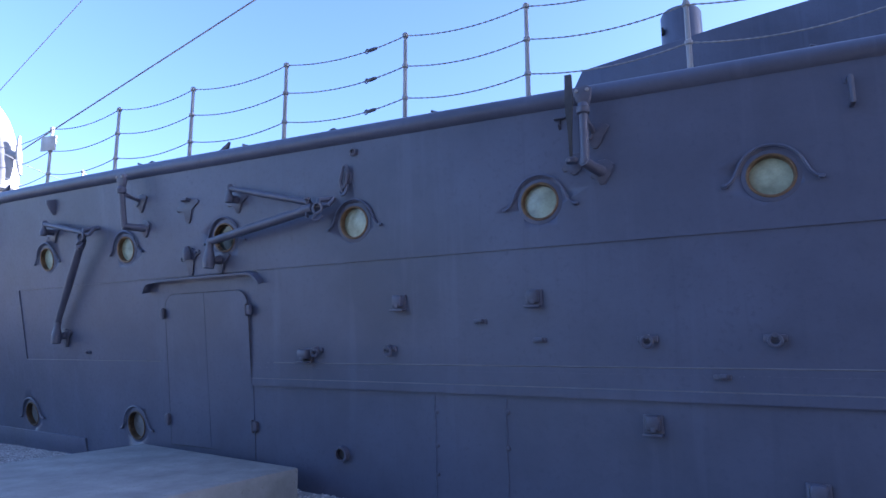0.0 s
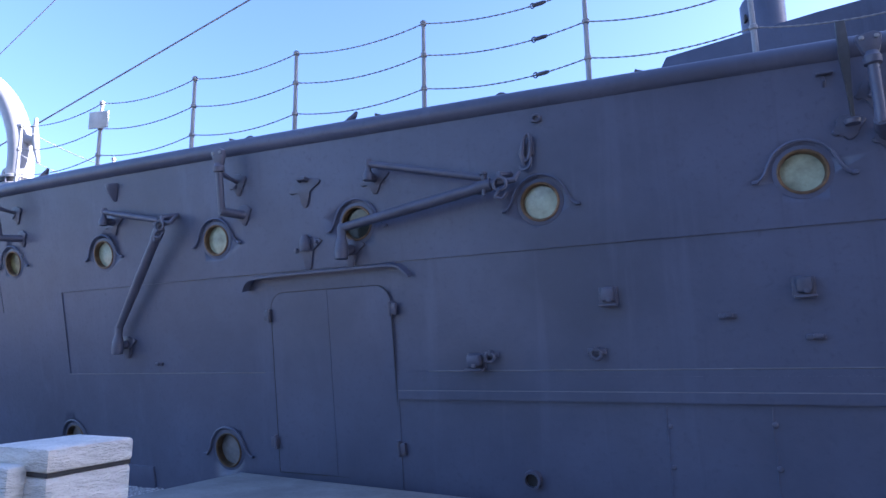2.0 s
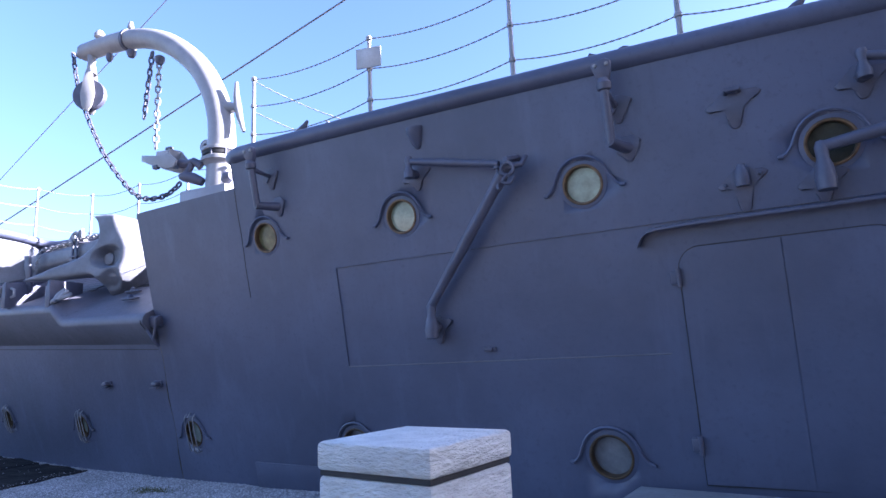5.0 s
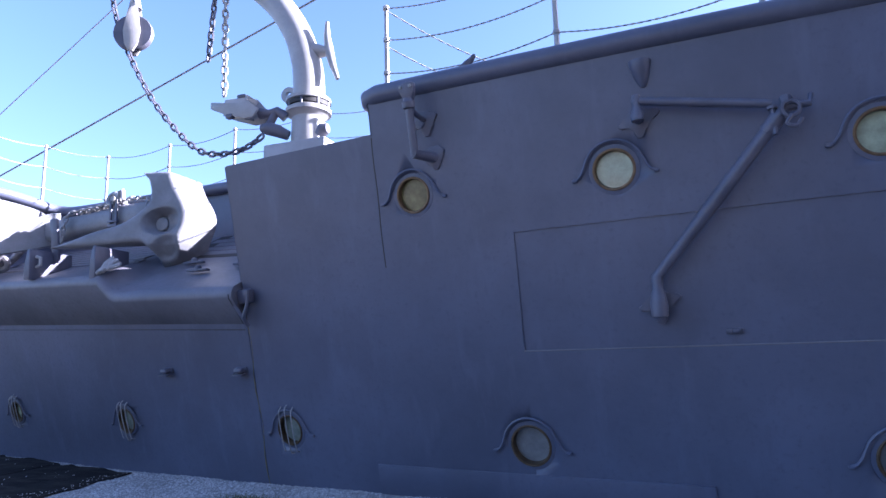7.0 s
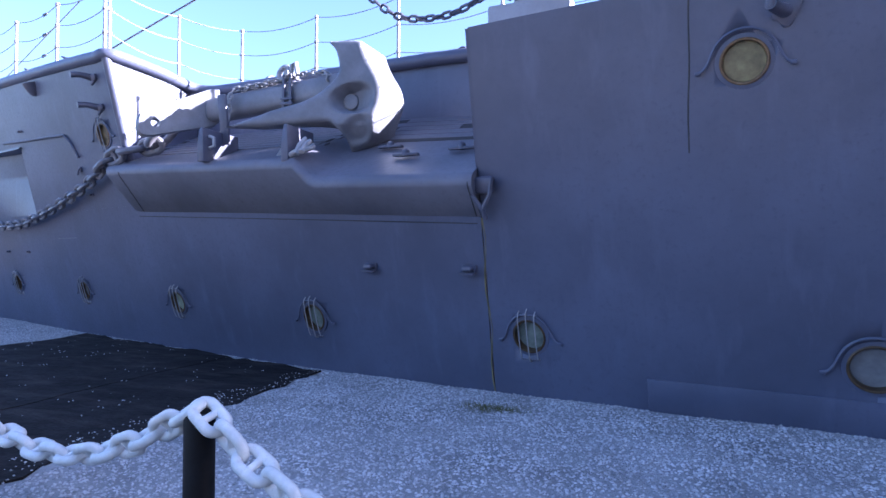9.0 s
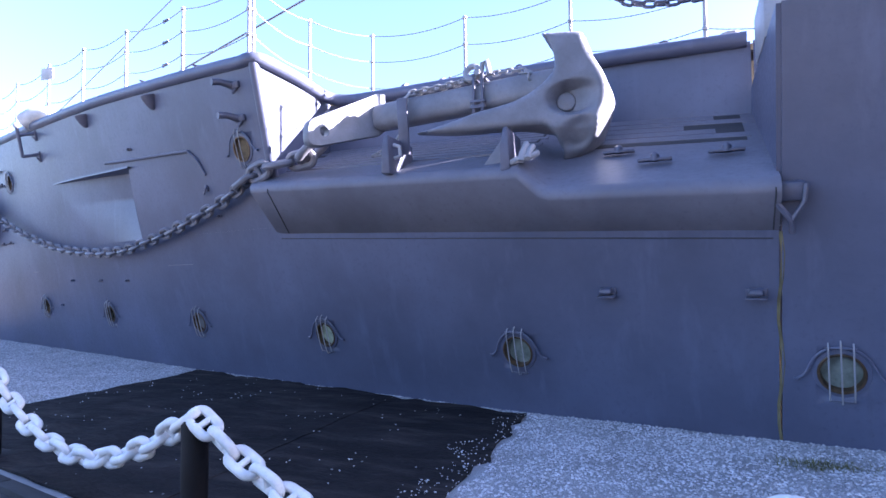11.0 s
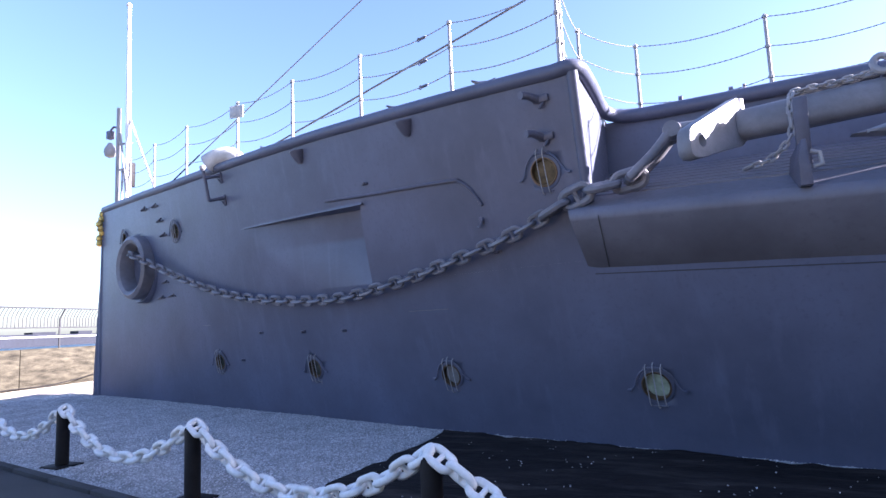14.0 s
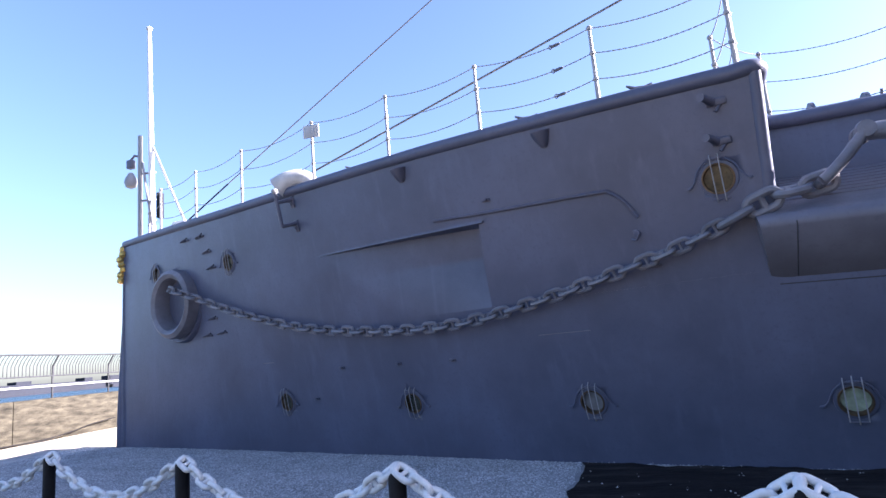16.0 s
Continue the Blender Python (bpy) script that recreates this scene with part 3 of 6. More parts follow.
# thin planks along the bed over a dark sheet that shows between them
def bed_strip(bm, x_a, x_b, t0, t1, h):
    grid_ = []
    for i in range(13):
        x = x_a + (x_b - x_a) * i / 12
        y, z = lip(x)
        by, bz = bed_in(x)
        y1, z1 = y + 0.08, z
        grid_.append([bm.verts.new((x, y1 + (by - y1) * t, z1 + (bz - z1) * t + e)) for t, e in ((t0, -0.02), (t0, h), (t1, h), (t1, -0.02))])
    for P, Q in zip(grid_, grid_[1:]):
        for k in range(3):
            bm.faces.new((P[k], Q[k], Q[k + 1], P[k + 1]))
    bm.faces.new(grid_[0][::-1]), bm.faces.new(grid_[-1])


bm = B()
bed_strip(bm, -18.2, -14.85, 0.29, 0.97, 0.006)
part("bed_seam", bm, DARK, ship, "dark sheet showing between the bed planks")
bm = B()
bed_strip(bm, -14.5, -12.8, 0.50, 0.97, 0.006)
part("bed_seam", bm, DARK, ship, "dark sheet showing between the bed planks")
for k in range(8):
    t = 0.285 + 0.087 * k
    bm = B()
    bed_strip(bm, -18.24 + 0.1 * (k % 3), -14.78 - 0.09 * (k % 2), t, t + 0.062, 0.013)
    part("bed_plank", bm, BEDP, ship)
    if k > 2:
        bm = B()
        bed_strip(bm, -14.44 + 0.2 * (k % 2), -12.76 - 0.3 * (k % 3), t, t + 0.070, 0.013)
        part("bed_plank", bm, BEDP, ship)
for x, o in ((-18.13, 0.004), (-12.70, 0.004)):        # welds across the apron
    bm = B()
    (y, z), zl = lip(x), BED_LOW(x)
    tube(bm, [(x, hull(x, zl) - 0.012 - o, zl), (x, y + 0.011 - o, z - 0.157), (x, y - o, z - 0.11)], 0.006, 5)
    part("apron_weld", bm, SEAL, ship)
# spurling eye at the bed's aft corner
bm = B()
box(bm, (0, 0, 0), (0.22, 0.1, 0.16), 0.04)
tube(bm, [(-0.1, -0.06, 0.08), (-0.09, -0.08, -0.08), (0.0, -0.08, -0.22), (0.0, -0.03, -0.32)], 0.025, 6)
tube(bm, [(0.11, -0.05, 0.06), (0.09, -0.08, -0.08), (0.0, -0.08, -0.22)], 0.02, 6)
part("bed_corner_bracket", bm, GREY, ship, m=on_hull(-12.58, 2.16, 0.05))
# stained joint down the hull below the bed
bm = B()
tube(bm, [hull_at(-12.65 + 0.02 * math.sin(k * 1.3), 1.85 - 0.18 * k, 0.004) for k in range(11)], 0.02, 6, flat=0.2)
part("joint", bm, RUST, ship, "yellow-stained vertical joint")

# rounded corner where the side turns in to the bed
bm = B()
tube(bm, [V(-18.28, hull(-18.28, z) + 0.04, z) for z in np.linspace(2.66, 4.2, 8)], 0.065, 14)
part("corner_bar", bm, HULL, ship)
# worn weld beads along the plate edges, painted paler for caught sky light too
for xa, xb, z, o in ((-9.5, -6.3, 1.474, 0.010), (-4.72, 9.0, 1.302, 0.020), (-4.4, 9.0, 1.474, 0.004), (-21.1, -20.4, 1.76, -0.002), (-26.7, -26.4, 1.74, -0.002)):
    bm = B()
    tube(bm, [hull_at(x, z, o) for x in np.linspace(xa, xb, 40)], 0.007, 5)
    part("weld_bead", bm, ANCHOR, ship)
bm = B()
tube(bm, [hull_at(x, 1.92 - 0.0 * x, 0.002) for x in np.linspace(-20.6, -12.7, 3)] and [hull_at(x, BED_LOW(x) - 0.07, 0.0) for x in np.linspace(-18.3, -12.7, 24)], 0.006, 5)
part("plate_edge", bm, SEAL, ship)
bm = B()
tube(bm, [hull_at(-10.80 + 0.004 * math.sin(z * 9), z, 0.010) for z in np.linspace(2.3, 3.82, 14)], 0.007, 5)
part("plate_edge", bm, SEAL, ship)
# rounded gunwale
bm = B()
pts = [(x, hull(x, rail_z(x)) + 0.03, rail_z(x)) for x in np.linspace(9, -10.70, 60)] + [(-10.80, hull(-10.8, 3.9) + 0.07, 3.90), (-10.83, hull(-10.8, 3.9) + 0.16, 3.895)]
tube(bm, [(a, b, c - 0.02) for a, b, c in pts], 0.094, 16)
part("gunwale", bm, HULL, ship)
bm = B()
pts = [(x, hull(x, rail_z(x)) + 0.03, rail_z(x)) for x in np.linspace(-31.82, -18.75, 50)]
pts += [(-18.50, hull(-18.5, 4.24) + 0.03, 4.245), (-18.34, hull(-18.34, 4.24) + 0.03, 4.25), (-18.24, hull(-18.3, 4.24) + 0.09, 4.25), (-18.21, hull(-18.3, 4.24) + 0.26, 4.25), (-18.21, 7.6, 4.235), (-18.22, 8.0, 4.2), (-18.14, 8.3, 4.15), (-17.85, 8.38, 4.11)]
pts += [(x, back_y(x), back_z(x) + 0.02) for x in (-17.2, -16.2, -15.2, -14.1, -13.4, -12.7)]
tube(bm, spline(pts, 3), 0.088, 14)
part("gunwale", bm, HULL, ship)


# ---- fittings on the hull ----
def in_world(name, bm, mat, th, label=""):
    """A part built in world places, under a thing that stands elsewhere."""
    return part(name, bm, mat, th, label, m=th.matrix_basis.inverted())


HOLES = []


def porthole(x, z, r=0.165, pane=GLASS, bars=0, brow=True, rim=BRONZE, tilt=0.0, deep=0.035):
    m = on_hull(x, z, 0.012)
    HOLES.append((m, r - 0.004))
    bm = B()
    lathe(bm, [(r - 0.019, -0.10), (r - 0.019, 0.002), (r - 0.013, 0.016), (r - 0.002, 0.018), (r + 0.006, 0.012), (r + 0.006, 0.0), (r - 0.006, -0.004), (r - 0.006, -0.10)], ROTX, 32, True)
    ring = part("porthole", bm, rim, ship, m=m)
    bm = B()
    lathe(bm, [(r + 0.006, -0.03), (r + 0.006, 0.008), (r + 0.035, 0.004), (r + 0.045, -0.03)], ROTX, 32, True)
    part("flange", bm, HULL, ring)
    bm = B()
    lathe(bm, [(0.001, -deep - 0.02), (r - 0.018, -deep - 0.02), (r - 0.018, -deep - 0.004), (0.001, -deep)], ROTX @ Matrix.Rotation(radians(tilt), 4, "X"), 28)
    part("pane", bm, pane, ring)
    if brow:
        bm = B()
        R = r + (0.062 if bars else 0.068)
        pts = [(-R - 0.085, -0.02, -0.045), (-R - 0.05, -0.02, -0.035), (-R - 0.015, -0.02, 0.01)]
        pts += [(R * math.cos(a), -0.022, R * math.sin(a)) for a in np.linspace(radians(160), radians(20), 13)]
        pts += [(R + 0.015, -0.02, 0.01), (R + 0.05, -0.02, -0.035), (R + 0.085, -0.02, -0.045)]
        tube(bm, pts, 0.0105 if bars else 0.0125, 6)
        for sx in (-1, 1):
            box(bm, (sx * (R + 0.085), -0.02, -0.05), (0.045, 0.03, 0.028), 0.008)
        part("eyebrow", bm, HULL, ring)
    for k in range(bars):
        bx = (k - (bars - 1) / 2) * 0.085
        h = math.sqrt(max(0.01, (r + 0.02) ** 2 - bx ** 2)) + 0.07
        bm = B()
        tube(bm, spline([(bx, 0.0, h + 0.02), (bx, -0.045, h - 0.02), (bx, -0.055, 0.1), (bx, -0.055, -0.1), (bx, -0.04, -h + 0.02), (bx, 0.0, -h)], 3), 0.0065, 6)
        part("guard_bar", bm, PALE, ring)
    if bars:
        bm = B()
        tube(bm, [(-0.11, -0.03, r + 0.055), (0.11, -0.03, r + 0.055)], 0.008, 6)
        part("guard_strap", bm, GREY, ring)
        bm = B()
        tube(bm, [(-0.09, -0.03, -r - 0.06), (0.09, -0.03, -r - 0.06)], 0.008, 6)
        part("guard_strap", bm, GREY, ring)
    return ring


for x in (0.45, -1.33, -3.28, -5.08, -6.84, -8.62, -10.42):
    porthole(x, 2.885 + (0.04 if x < -10 else 0.0), pane=GLASSD if x == -5.08 else GLASSA if x < -9 else GLASS)
porthole(-9.52, 0.66, 0.18, GLASSG, deep=0.05, rim=DBRONZE)
porthole(-6.86, 0.66, 0.18, GLASSG, deep=0.05, rim=DBRONZE)
for x, z in ((-12.23, 0.71), (-15.03, 0.73)):
    porthole(x, z, 0.165, GLASSL, 3, rim=DBRONZE, deep=0.06)
porthole(-17.77, 0.79, 0.16, GLASS, 3, rim=DBRONZE, deep=0.06)
porthole(-20.52, 0.86, 0.155, GLASSG, 3, rim=DBRONZE, deep=0.06)
for x, z in ((-23.34, 0.92), (-26.18, 1.01)):
    porthole(x, z, 0.155, GLASSD, 3, rim=DBRONZE, deep=0.06)
porthole(-18.74, 3.23, 0.165, GLASSB, 2)
porthole(-27.31, 3.73, 0.16, GLASSD, 3, rim=DBRONZE, deep=0.06)
porthole(-30.15, 3.93, 0.16, GLASSG, 2, rim=DBRONZE, deep=0.06)


bm = B()
for m, r in HOLES:
    lathe(bm, [(r, -0.3), (r, 0.3)], m @ ROTX, 32)
cut_mesh = mesh_of("cutter", bm, HULL)
cutter = new("cutter", cut_mesh)
for ob in [o for o in ship.children if o.name.startswith("hull_plate")]:
    xa = [v.co.x for v in ob.data.vertices]
    za = [v.co.z for v in ob.data.vertices]
    if any(min(xa) - 0.3 < m.translation.x < max(xa) + 0.3 and min(za) - 0.3 < m.translation.z < max(za) + 0.3 for m, r in HOLES):
        md = ob.modifiers.new("openings", "BOOLEAN")
        md.object, md.operation, md.solver = cutter, "DIFFERENCE", "EXACT"
        bpy.context.view_layer.update()
        fresh = bpy.data.meshes.new_from_object(ob.evaluated_get(bpy.context.evaluated_depsgraph_get()))
        ob.modifiers.clear()
        ob.data = fresh
bpy.data.objects.remove(cutter)


def hull_part(name, x, z, build, mat=None, out=0.0, label=""):
    bm = B()
    build(bm)
    return part(name, bm, mat or GREY, ship, label, m=on_hull(x, z, out))


# scupper
def scupper(bm):
    lathe(bm, [(0.055, -0.06), (0.055, 0.05), (0.075, 0.05), (0.08, 0.0), (0.08, -0.06)], ROTX, 20, True)
s_ = hull_part("scupper", -3.48, 0.59, scupper, out=0.01)
# solid near-black disc, painted for the unlit depth of the bore
bm = B()
lathe(bm, [(0.001, -0.01), (0.056, -0.01), (0.056, 0.008), (0.001, 0.008)], ROTX, 16)
part("bore", bm, DARK, s_)


def pad_box(bm, w=0.15, h=0.15, d=0.1):
    box(bm, (0, -0.012, 0), (w * 1.35, 0.03, h * 1.2), 0.008)
    box(bm, (0, -d / 2, 0.01), (w, d, h), 0.03)
    box(bm, (0.01, -d - 0.004, -0.035), (w * 0.35, 0.012, h * 0.3), 0.004)
    box(bm, (0, -d / 2 - 0.02, -h * 0.62), (w * 1.3, d * 0.8, 0.02), 0.005)


def eye_lug(bm, r=0.04):
    box(bm, (0, -0.012, 0), (0.15, 0.03, 0.05), 0.008)
    tube(bm, [(r * math.cos(a), -0.055, -0.02 + r * math.sin(a)) for a in np.linspace(0, 2 * math.pi, 15)[:-1]], 0.014, 6, True)
    tube(bm, [(0, 0, 0.02), (0, -0.07, 0.02)], 0.02, 6)


def cleat(bm, w=0.12):
    box(bm, (0, -0.012, 0), (w, 0.03, 0.04), 0.008)
    box(bm, (0.01, -0.035, 0.005), (w * 0.5, 0.05, 0.035), 0.012)


for x, z in ((-2.77, 2.06), (-1.41, 2.05), (-0.48, 1.05), (0.55, 0.66)):
    hull_part("pad_box", x, z, lambda bm: pad_box(bm, 0.11, 0.12, 0.08))
hull_part("pad_box", -3.93, 1.56, lambda bm: pad_box(bm, 0.13, 0.11, 0.11))
for x, z in ((-3.79, 1.61), (-2.89, 1.62), (-0.49, 1.69), (0.38, 1.69)):
    hull_part("ring_lug", x, z, eye_lug)
for x, z in ((-1.92, 1.86), (-1.37, 1.69), (0.02, 1.41), (-7.85, 1.58), (-12.82, 1.36), (-14.05, 1.37), (-24.7, 1.55), (-23.5, 1.54), (-22.5, 1.53), (-25.4, 1.05), (-21.53, 3.6), (-19.5, 2.42)):
    hull_part("lug", x, z, (lambda bm: pad_box(bm, 0.12, 0.06, 0.1)) if x in (-12.82, -14.05) else cleat)
for z in (1.05, 0.75, 0.5):
    hull_part("stud", -2.38, z, lambda bm: lathe(bm, [(0.018, -0.02), (0.018, 0.014), (0.010, 0.020)], ROTX, 10))
for z in (1.08, 0.78):
    hull_part("stud", -1.68, z, lambda bm: lathe(bm, [(0.022, -0.02), (0.022, 0.018), (0.012, 0.026)], ROTX, 10))
for x, za, zb in ((-1.69, 0.15, 1.2), (-2.4, 0.3, 1.2), (-6.1, 0.55, 0.95)):
    hull_part("vertical_weld", x, (za + zb) / 2, lambda bm: tube(bm, [(0.004 * math.sin(k * 1.7), 0.0, (zb - za) * (k / 12 - 0.5)) for k in range(13)], 0.007, 5), HULL, 0.006)
# low doubling plate by the ground
hull_part("doubling_plate", -9.6, 0.26, lambda bm: box(bm, (0, 0.0, 0), (3.1, 0.03, 0.30), 0.004), HULL, 0.01)


def lobed_plate(bm, w=0.16, drop=0.2, y=0.03, dx=0.0, dz=0.0, lean=0.03):
    """A bracket's foot: a flat plate with two side lobes and one hanging lobe."""
    poly = [(-w, -0.035 - lean), (-w - 0.025, -0.005 - lean), (-w + 0.01, 0.028 - lean), (-0.08, 0.05), (-0.045, 0.09), (0.045, 0.09), (0.08, 0.055), (w - 0.01, 0.04 + lean), (w + 0.025, 0.012 + lean), (w, -0.022 + lean), (0.06, -0.045), (0.045, -drop + 0.04), (0.02, -drop), (-0.02, -drop), (-0.045, -drop + 0.04), (-0.06, -0.05)]
    prism(bm, [(a + dx, b + dz) for a, b in poly], -y, 0.004, 0.009)


# hinged rods in two brackets, below the gunwale
def rod_bracket(x, z0, z1, reach=0.26, boss=True):
    th = thing("rod_bracket", on_hull(x, z0), "grey painted upright rod held in two hull brackets", "bracket", "rod brackets under the gunwale")
    up = z1 - z0
    bm = B()
    tube(bm, [(0, -reach, -0.02), (0, -reach, up + 0.05)], 0.032, 10)
    part("rod", bm, GREY, th)
    if boss:
        bm = B()
        lathe(bm, [(0.03, 0), (0.055, 0.02), (0.055, 0.07), (0.03, 0.09)], Matrix.Translation((0, -reach, up + 0.03)), 12)
        part("cap", bm, PALE, th)
    for h in (0.0, up * 0.78):
        bm = B()
        box(bm, (0.05, -0.01, h - 0.02), (0.1, 0.03, 0.2), 0.01)
        tube(bm, [(0.05, 0, h + 0.02), (0.03, -reach * 0.5, h + 0.01), (0, -reach, h)], [0.045, 0.03, 0.035], 8)
        tube(bm, [(0.06, 0, h - 0.12), (0.05, -0.06, h - 0.04)], 0.015, 6)
        part("arm", bm, GREY, th)
    return th




def socket_rod(x, z0, up):
    """An upright rod held off the side, its forked head bolted against the gunwale."""
    th = thing("rod_bracket", on_hull(x, z0), "grey painted upright rod with a forked head bolted to the gunwale", "bracket", "rod brackets under the gunwale")
    bm = B()
    tube(bm, [(0, -0.24, -0.03), (0, -0.24, up * 0.74)], 0.036, 12)
    part("rod", bm, GREY, th)
    bm = B()
    lathe(bm, [(0.036, 0), (0.055, 0.012), (0.058, 0.06), (0.045, 0.075), (0.04, 0.10)], Matrix.Translation((0, -0.24, up * 0.72)), 16)
    prism(bm, [(-0.04, up * 0.86), (0.045, up * 0.86), (0.065, up * 1.02), (0.075, up * 1.14), (0.03, up * 1.19), (-0.085, up * 1.15), (-0.08, up * 1.07)], -0.255, -0.20, 0.012)
    part("forked_head", bm, GREY, th)
    for bx in (-0.05, 0.04):
        bm = B()
        lathe(bm, [(0.001, 0.012), (0.014, 0.01), (0.017, 0.0), (0.017, -0.02)], Matrix.Translation((bx, -0.255, up * 1.10)) @ ROTX, 10)
        part("bolt", bm, PALE, th)
    bm = B()
    lobed_plate(bm, 0.10, 0.14, 0.03, 0.04, up * 0.55)
    tube(bm, [(0, -0.22, up * 0.72), (0.02, -0.1, up * 0.62), (0.03, 0.0, up * 0.56)], [0.03, 0.022, 0.026], 8)
    tube(bm, [(0.03, -0.02, up * 0.54), (0.0, -0.05, up * 0.44)], 0.013, 6)
    part("arm", bm, GREY, th)
    bm = B()
    tube(bm, [(-0.01, -0.26, -0.01), (0.03, -0.13, -0.03), (0.09, 0.0, -0.05)], [0.042, 0.045, 0.05], 10)
    lobed_plate(bm, 0.08, 0.12, 0.03, 0.09, -0.04)
    part("foot", bm, GREY, th)


socket_rod(-6.53, 3.16, 0.54)
socket_rod(-10.25, 3.27, 0.52)
rod_bracket(-25.25, 4.02, 4.55, 0.28)

socket_rod(-0.87, 3.13, 0.54)
th = thing("hanging_bar", on_hull(-1.01, 3.60), "dark grey flat iron bar hung over the gunwale", "bar")
bm = B()
prism(bm, [(-0.03, 0.33), (0.03, 0.33), (0.035, 0.12), (0.015, -0.2), (0.012, -0.40), (-0.012, -0.40), (-0.015, -0.2), (-0.035, 0.05)], -0.16, -0.13, 0.005)
part("bar", bm, WIRE, th)
bm = B()
lathe(bm, [(0.05, -0.03), (0.055, 0.0), (0.03, 0.02)], Matrix.Translation((0, -0.12, -0.41)), 12)
tube(bm, [(0, 0, -0.40), (0, -0.12, -0.40)], 0.02, 6)
lobed_plate(bm, 0.09, 0.10, 0.03, 0.0, -0.42)
part("foot", bm, GREY, th)
bm = B()
box(bm, (-0.11, -0.03, 0.0), (0.11, 0.05, 0.02), 0.006)
tube(bm, [(-0.12, 0.0, 0.0), (-0.12, -0.04, -0.06), (-0.12, 0.0, -0.1)], 0.012, 6)
part("stop", bm, GREY, th)
hull_part("pipe_clip", 1.0, 3.44, lambda bm: (tube(bm, [(0, 0, 0.1), (0.0, -0.08, 0.1), (0, -0.08, -0.1), (0, 0, -0.1)], 0.02, 8), box(bm, (0, -0.01, 0.1), (0.07, 0.02, 0.05), 0.005)))
hull_part("pipe_clip", 1.55, 3.1, lambda bm: (tube(bm, [(0, 0, 0.06), (0.0, -0.07, 0.06), (0, -0.07, -0.06), (0, 0, -0.06)], 0.02, 8)))


# empty crutch brackets
def crutch(bm):
    lobed_plate(bm, 0.17, 0.21)
    tube(bm, [(-0.045, -0.01, 0.06), (-0.04, -0.07, 0.075), (0.04, -0.07, 0.075), (0.045, -0.01, 0.06)], 0.022, 8)


def filled_crutch(bm):
    lobed_plate(bm, 0.15, 0.24)
    lathe(bm, [(0.052, -0.05), (0.056, 0.0), (0.05, 0.06), (0.034, 0.085), (0.03, 0.11)], Matrix.Translation((0.0, -0.06, 0.0)), 14)
    for sx in (-1, 1):
        lathe(bm, [(0.016, 0.0), (0.016, 0.05), (0.008, 0.056)], Matrix.Translation((sx * 0.12, 0.0, sx * 0.03)) @ ROTX, 8)


hull_part("crutch", -5.66, 3.31, crutch)
hull_part("crutch", -5.66, 2.72, filled_crutch)
def clip_hook(bm):
    """A long shackle hanging flat against the side, its hooked tail below."""
    box(bm, (0.01, -0.015, 0.02), (0.09, 0.03, 0.12), 0.01)
    loop = [(0.035 * math.cos(a) + 0.012 * math.sin(a), -0.06, 0.03 + 0.115 * math.sin(a)) for a in np.linspace(0, 2 * math.pi, 19)[:-1]]
    tube(bm, loop, 0.017, 7, True)
    tube(bm, [(-0.03, -0.05, 0.1), (-0.045, -0.07, -0.02), (-0.03, -0.05, -0.12)], [0.014, 0.026, 0.014], 7)
    tube(bm, spline([(0.03, -0.05, -0.06), (0.02, -0.07, -0.14), (-0.04, -0.06, -0.16), (-0.07, -0.04, -0.12)], 3), 0.014, 6)


hull_part("clip_hook", -3.36, 3.33, clip_hook)
hull_part("eye", -3.27, 3.61, lambda bm: (box(bm, (0, -0.01, 0), (0.1, 0.025, 0.06), 0.01), tube(bm, [(0.035 * math.cos(a), -0.035, 0.03 * math.sin(a)) for a in np.linspace(0, 2 * math.pi, 13)[:-1]], 0.012, 6, True)))
def hood(bm, w=0.11):
    """A scupper lip: half a funnel, wide at the top and drawn in below."""
    rings = []
    for z, r in ((0.085, 1.0), (0.075, 1.04), (0.02, 0.92), (-0.05, 0.68), (-0.10, 0.46), (-0.125, 0.30), (-0.13, 0.1)):
        rings.append([bm.verts.new((w * r * math.cos(q) + 0.10 * max(0, -z), -1.15 * w * r * math.sin(q) + (0.02 if k in (0, 12) else 0), z)) for k, q in enumerate(np.linspace(0, math.pi, 13))])
    for P, Q in zip(rings, rings[1:]):
        for k in range(12):
            bm.faces.new((P[k], P[k + 1], Q[k + 1], Q[k]))
    bm.faces.new(rings[0]), bm.faces.new(rings[-1][::-1])


for x, z, w in ((-8.36, 3.60, 0.085), (-20.62, 4.16, 0.12), (-22.85, 4.27, 0.125)):
    hull_part("vent_hood", x, z, lambda bm: hood(bm, w), HULL if x > -10 else GREY)


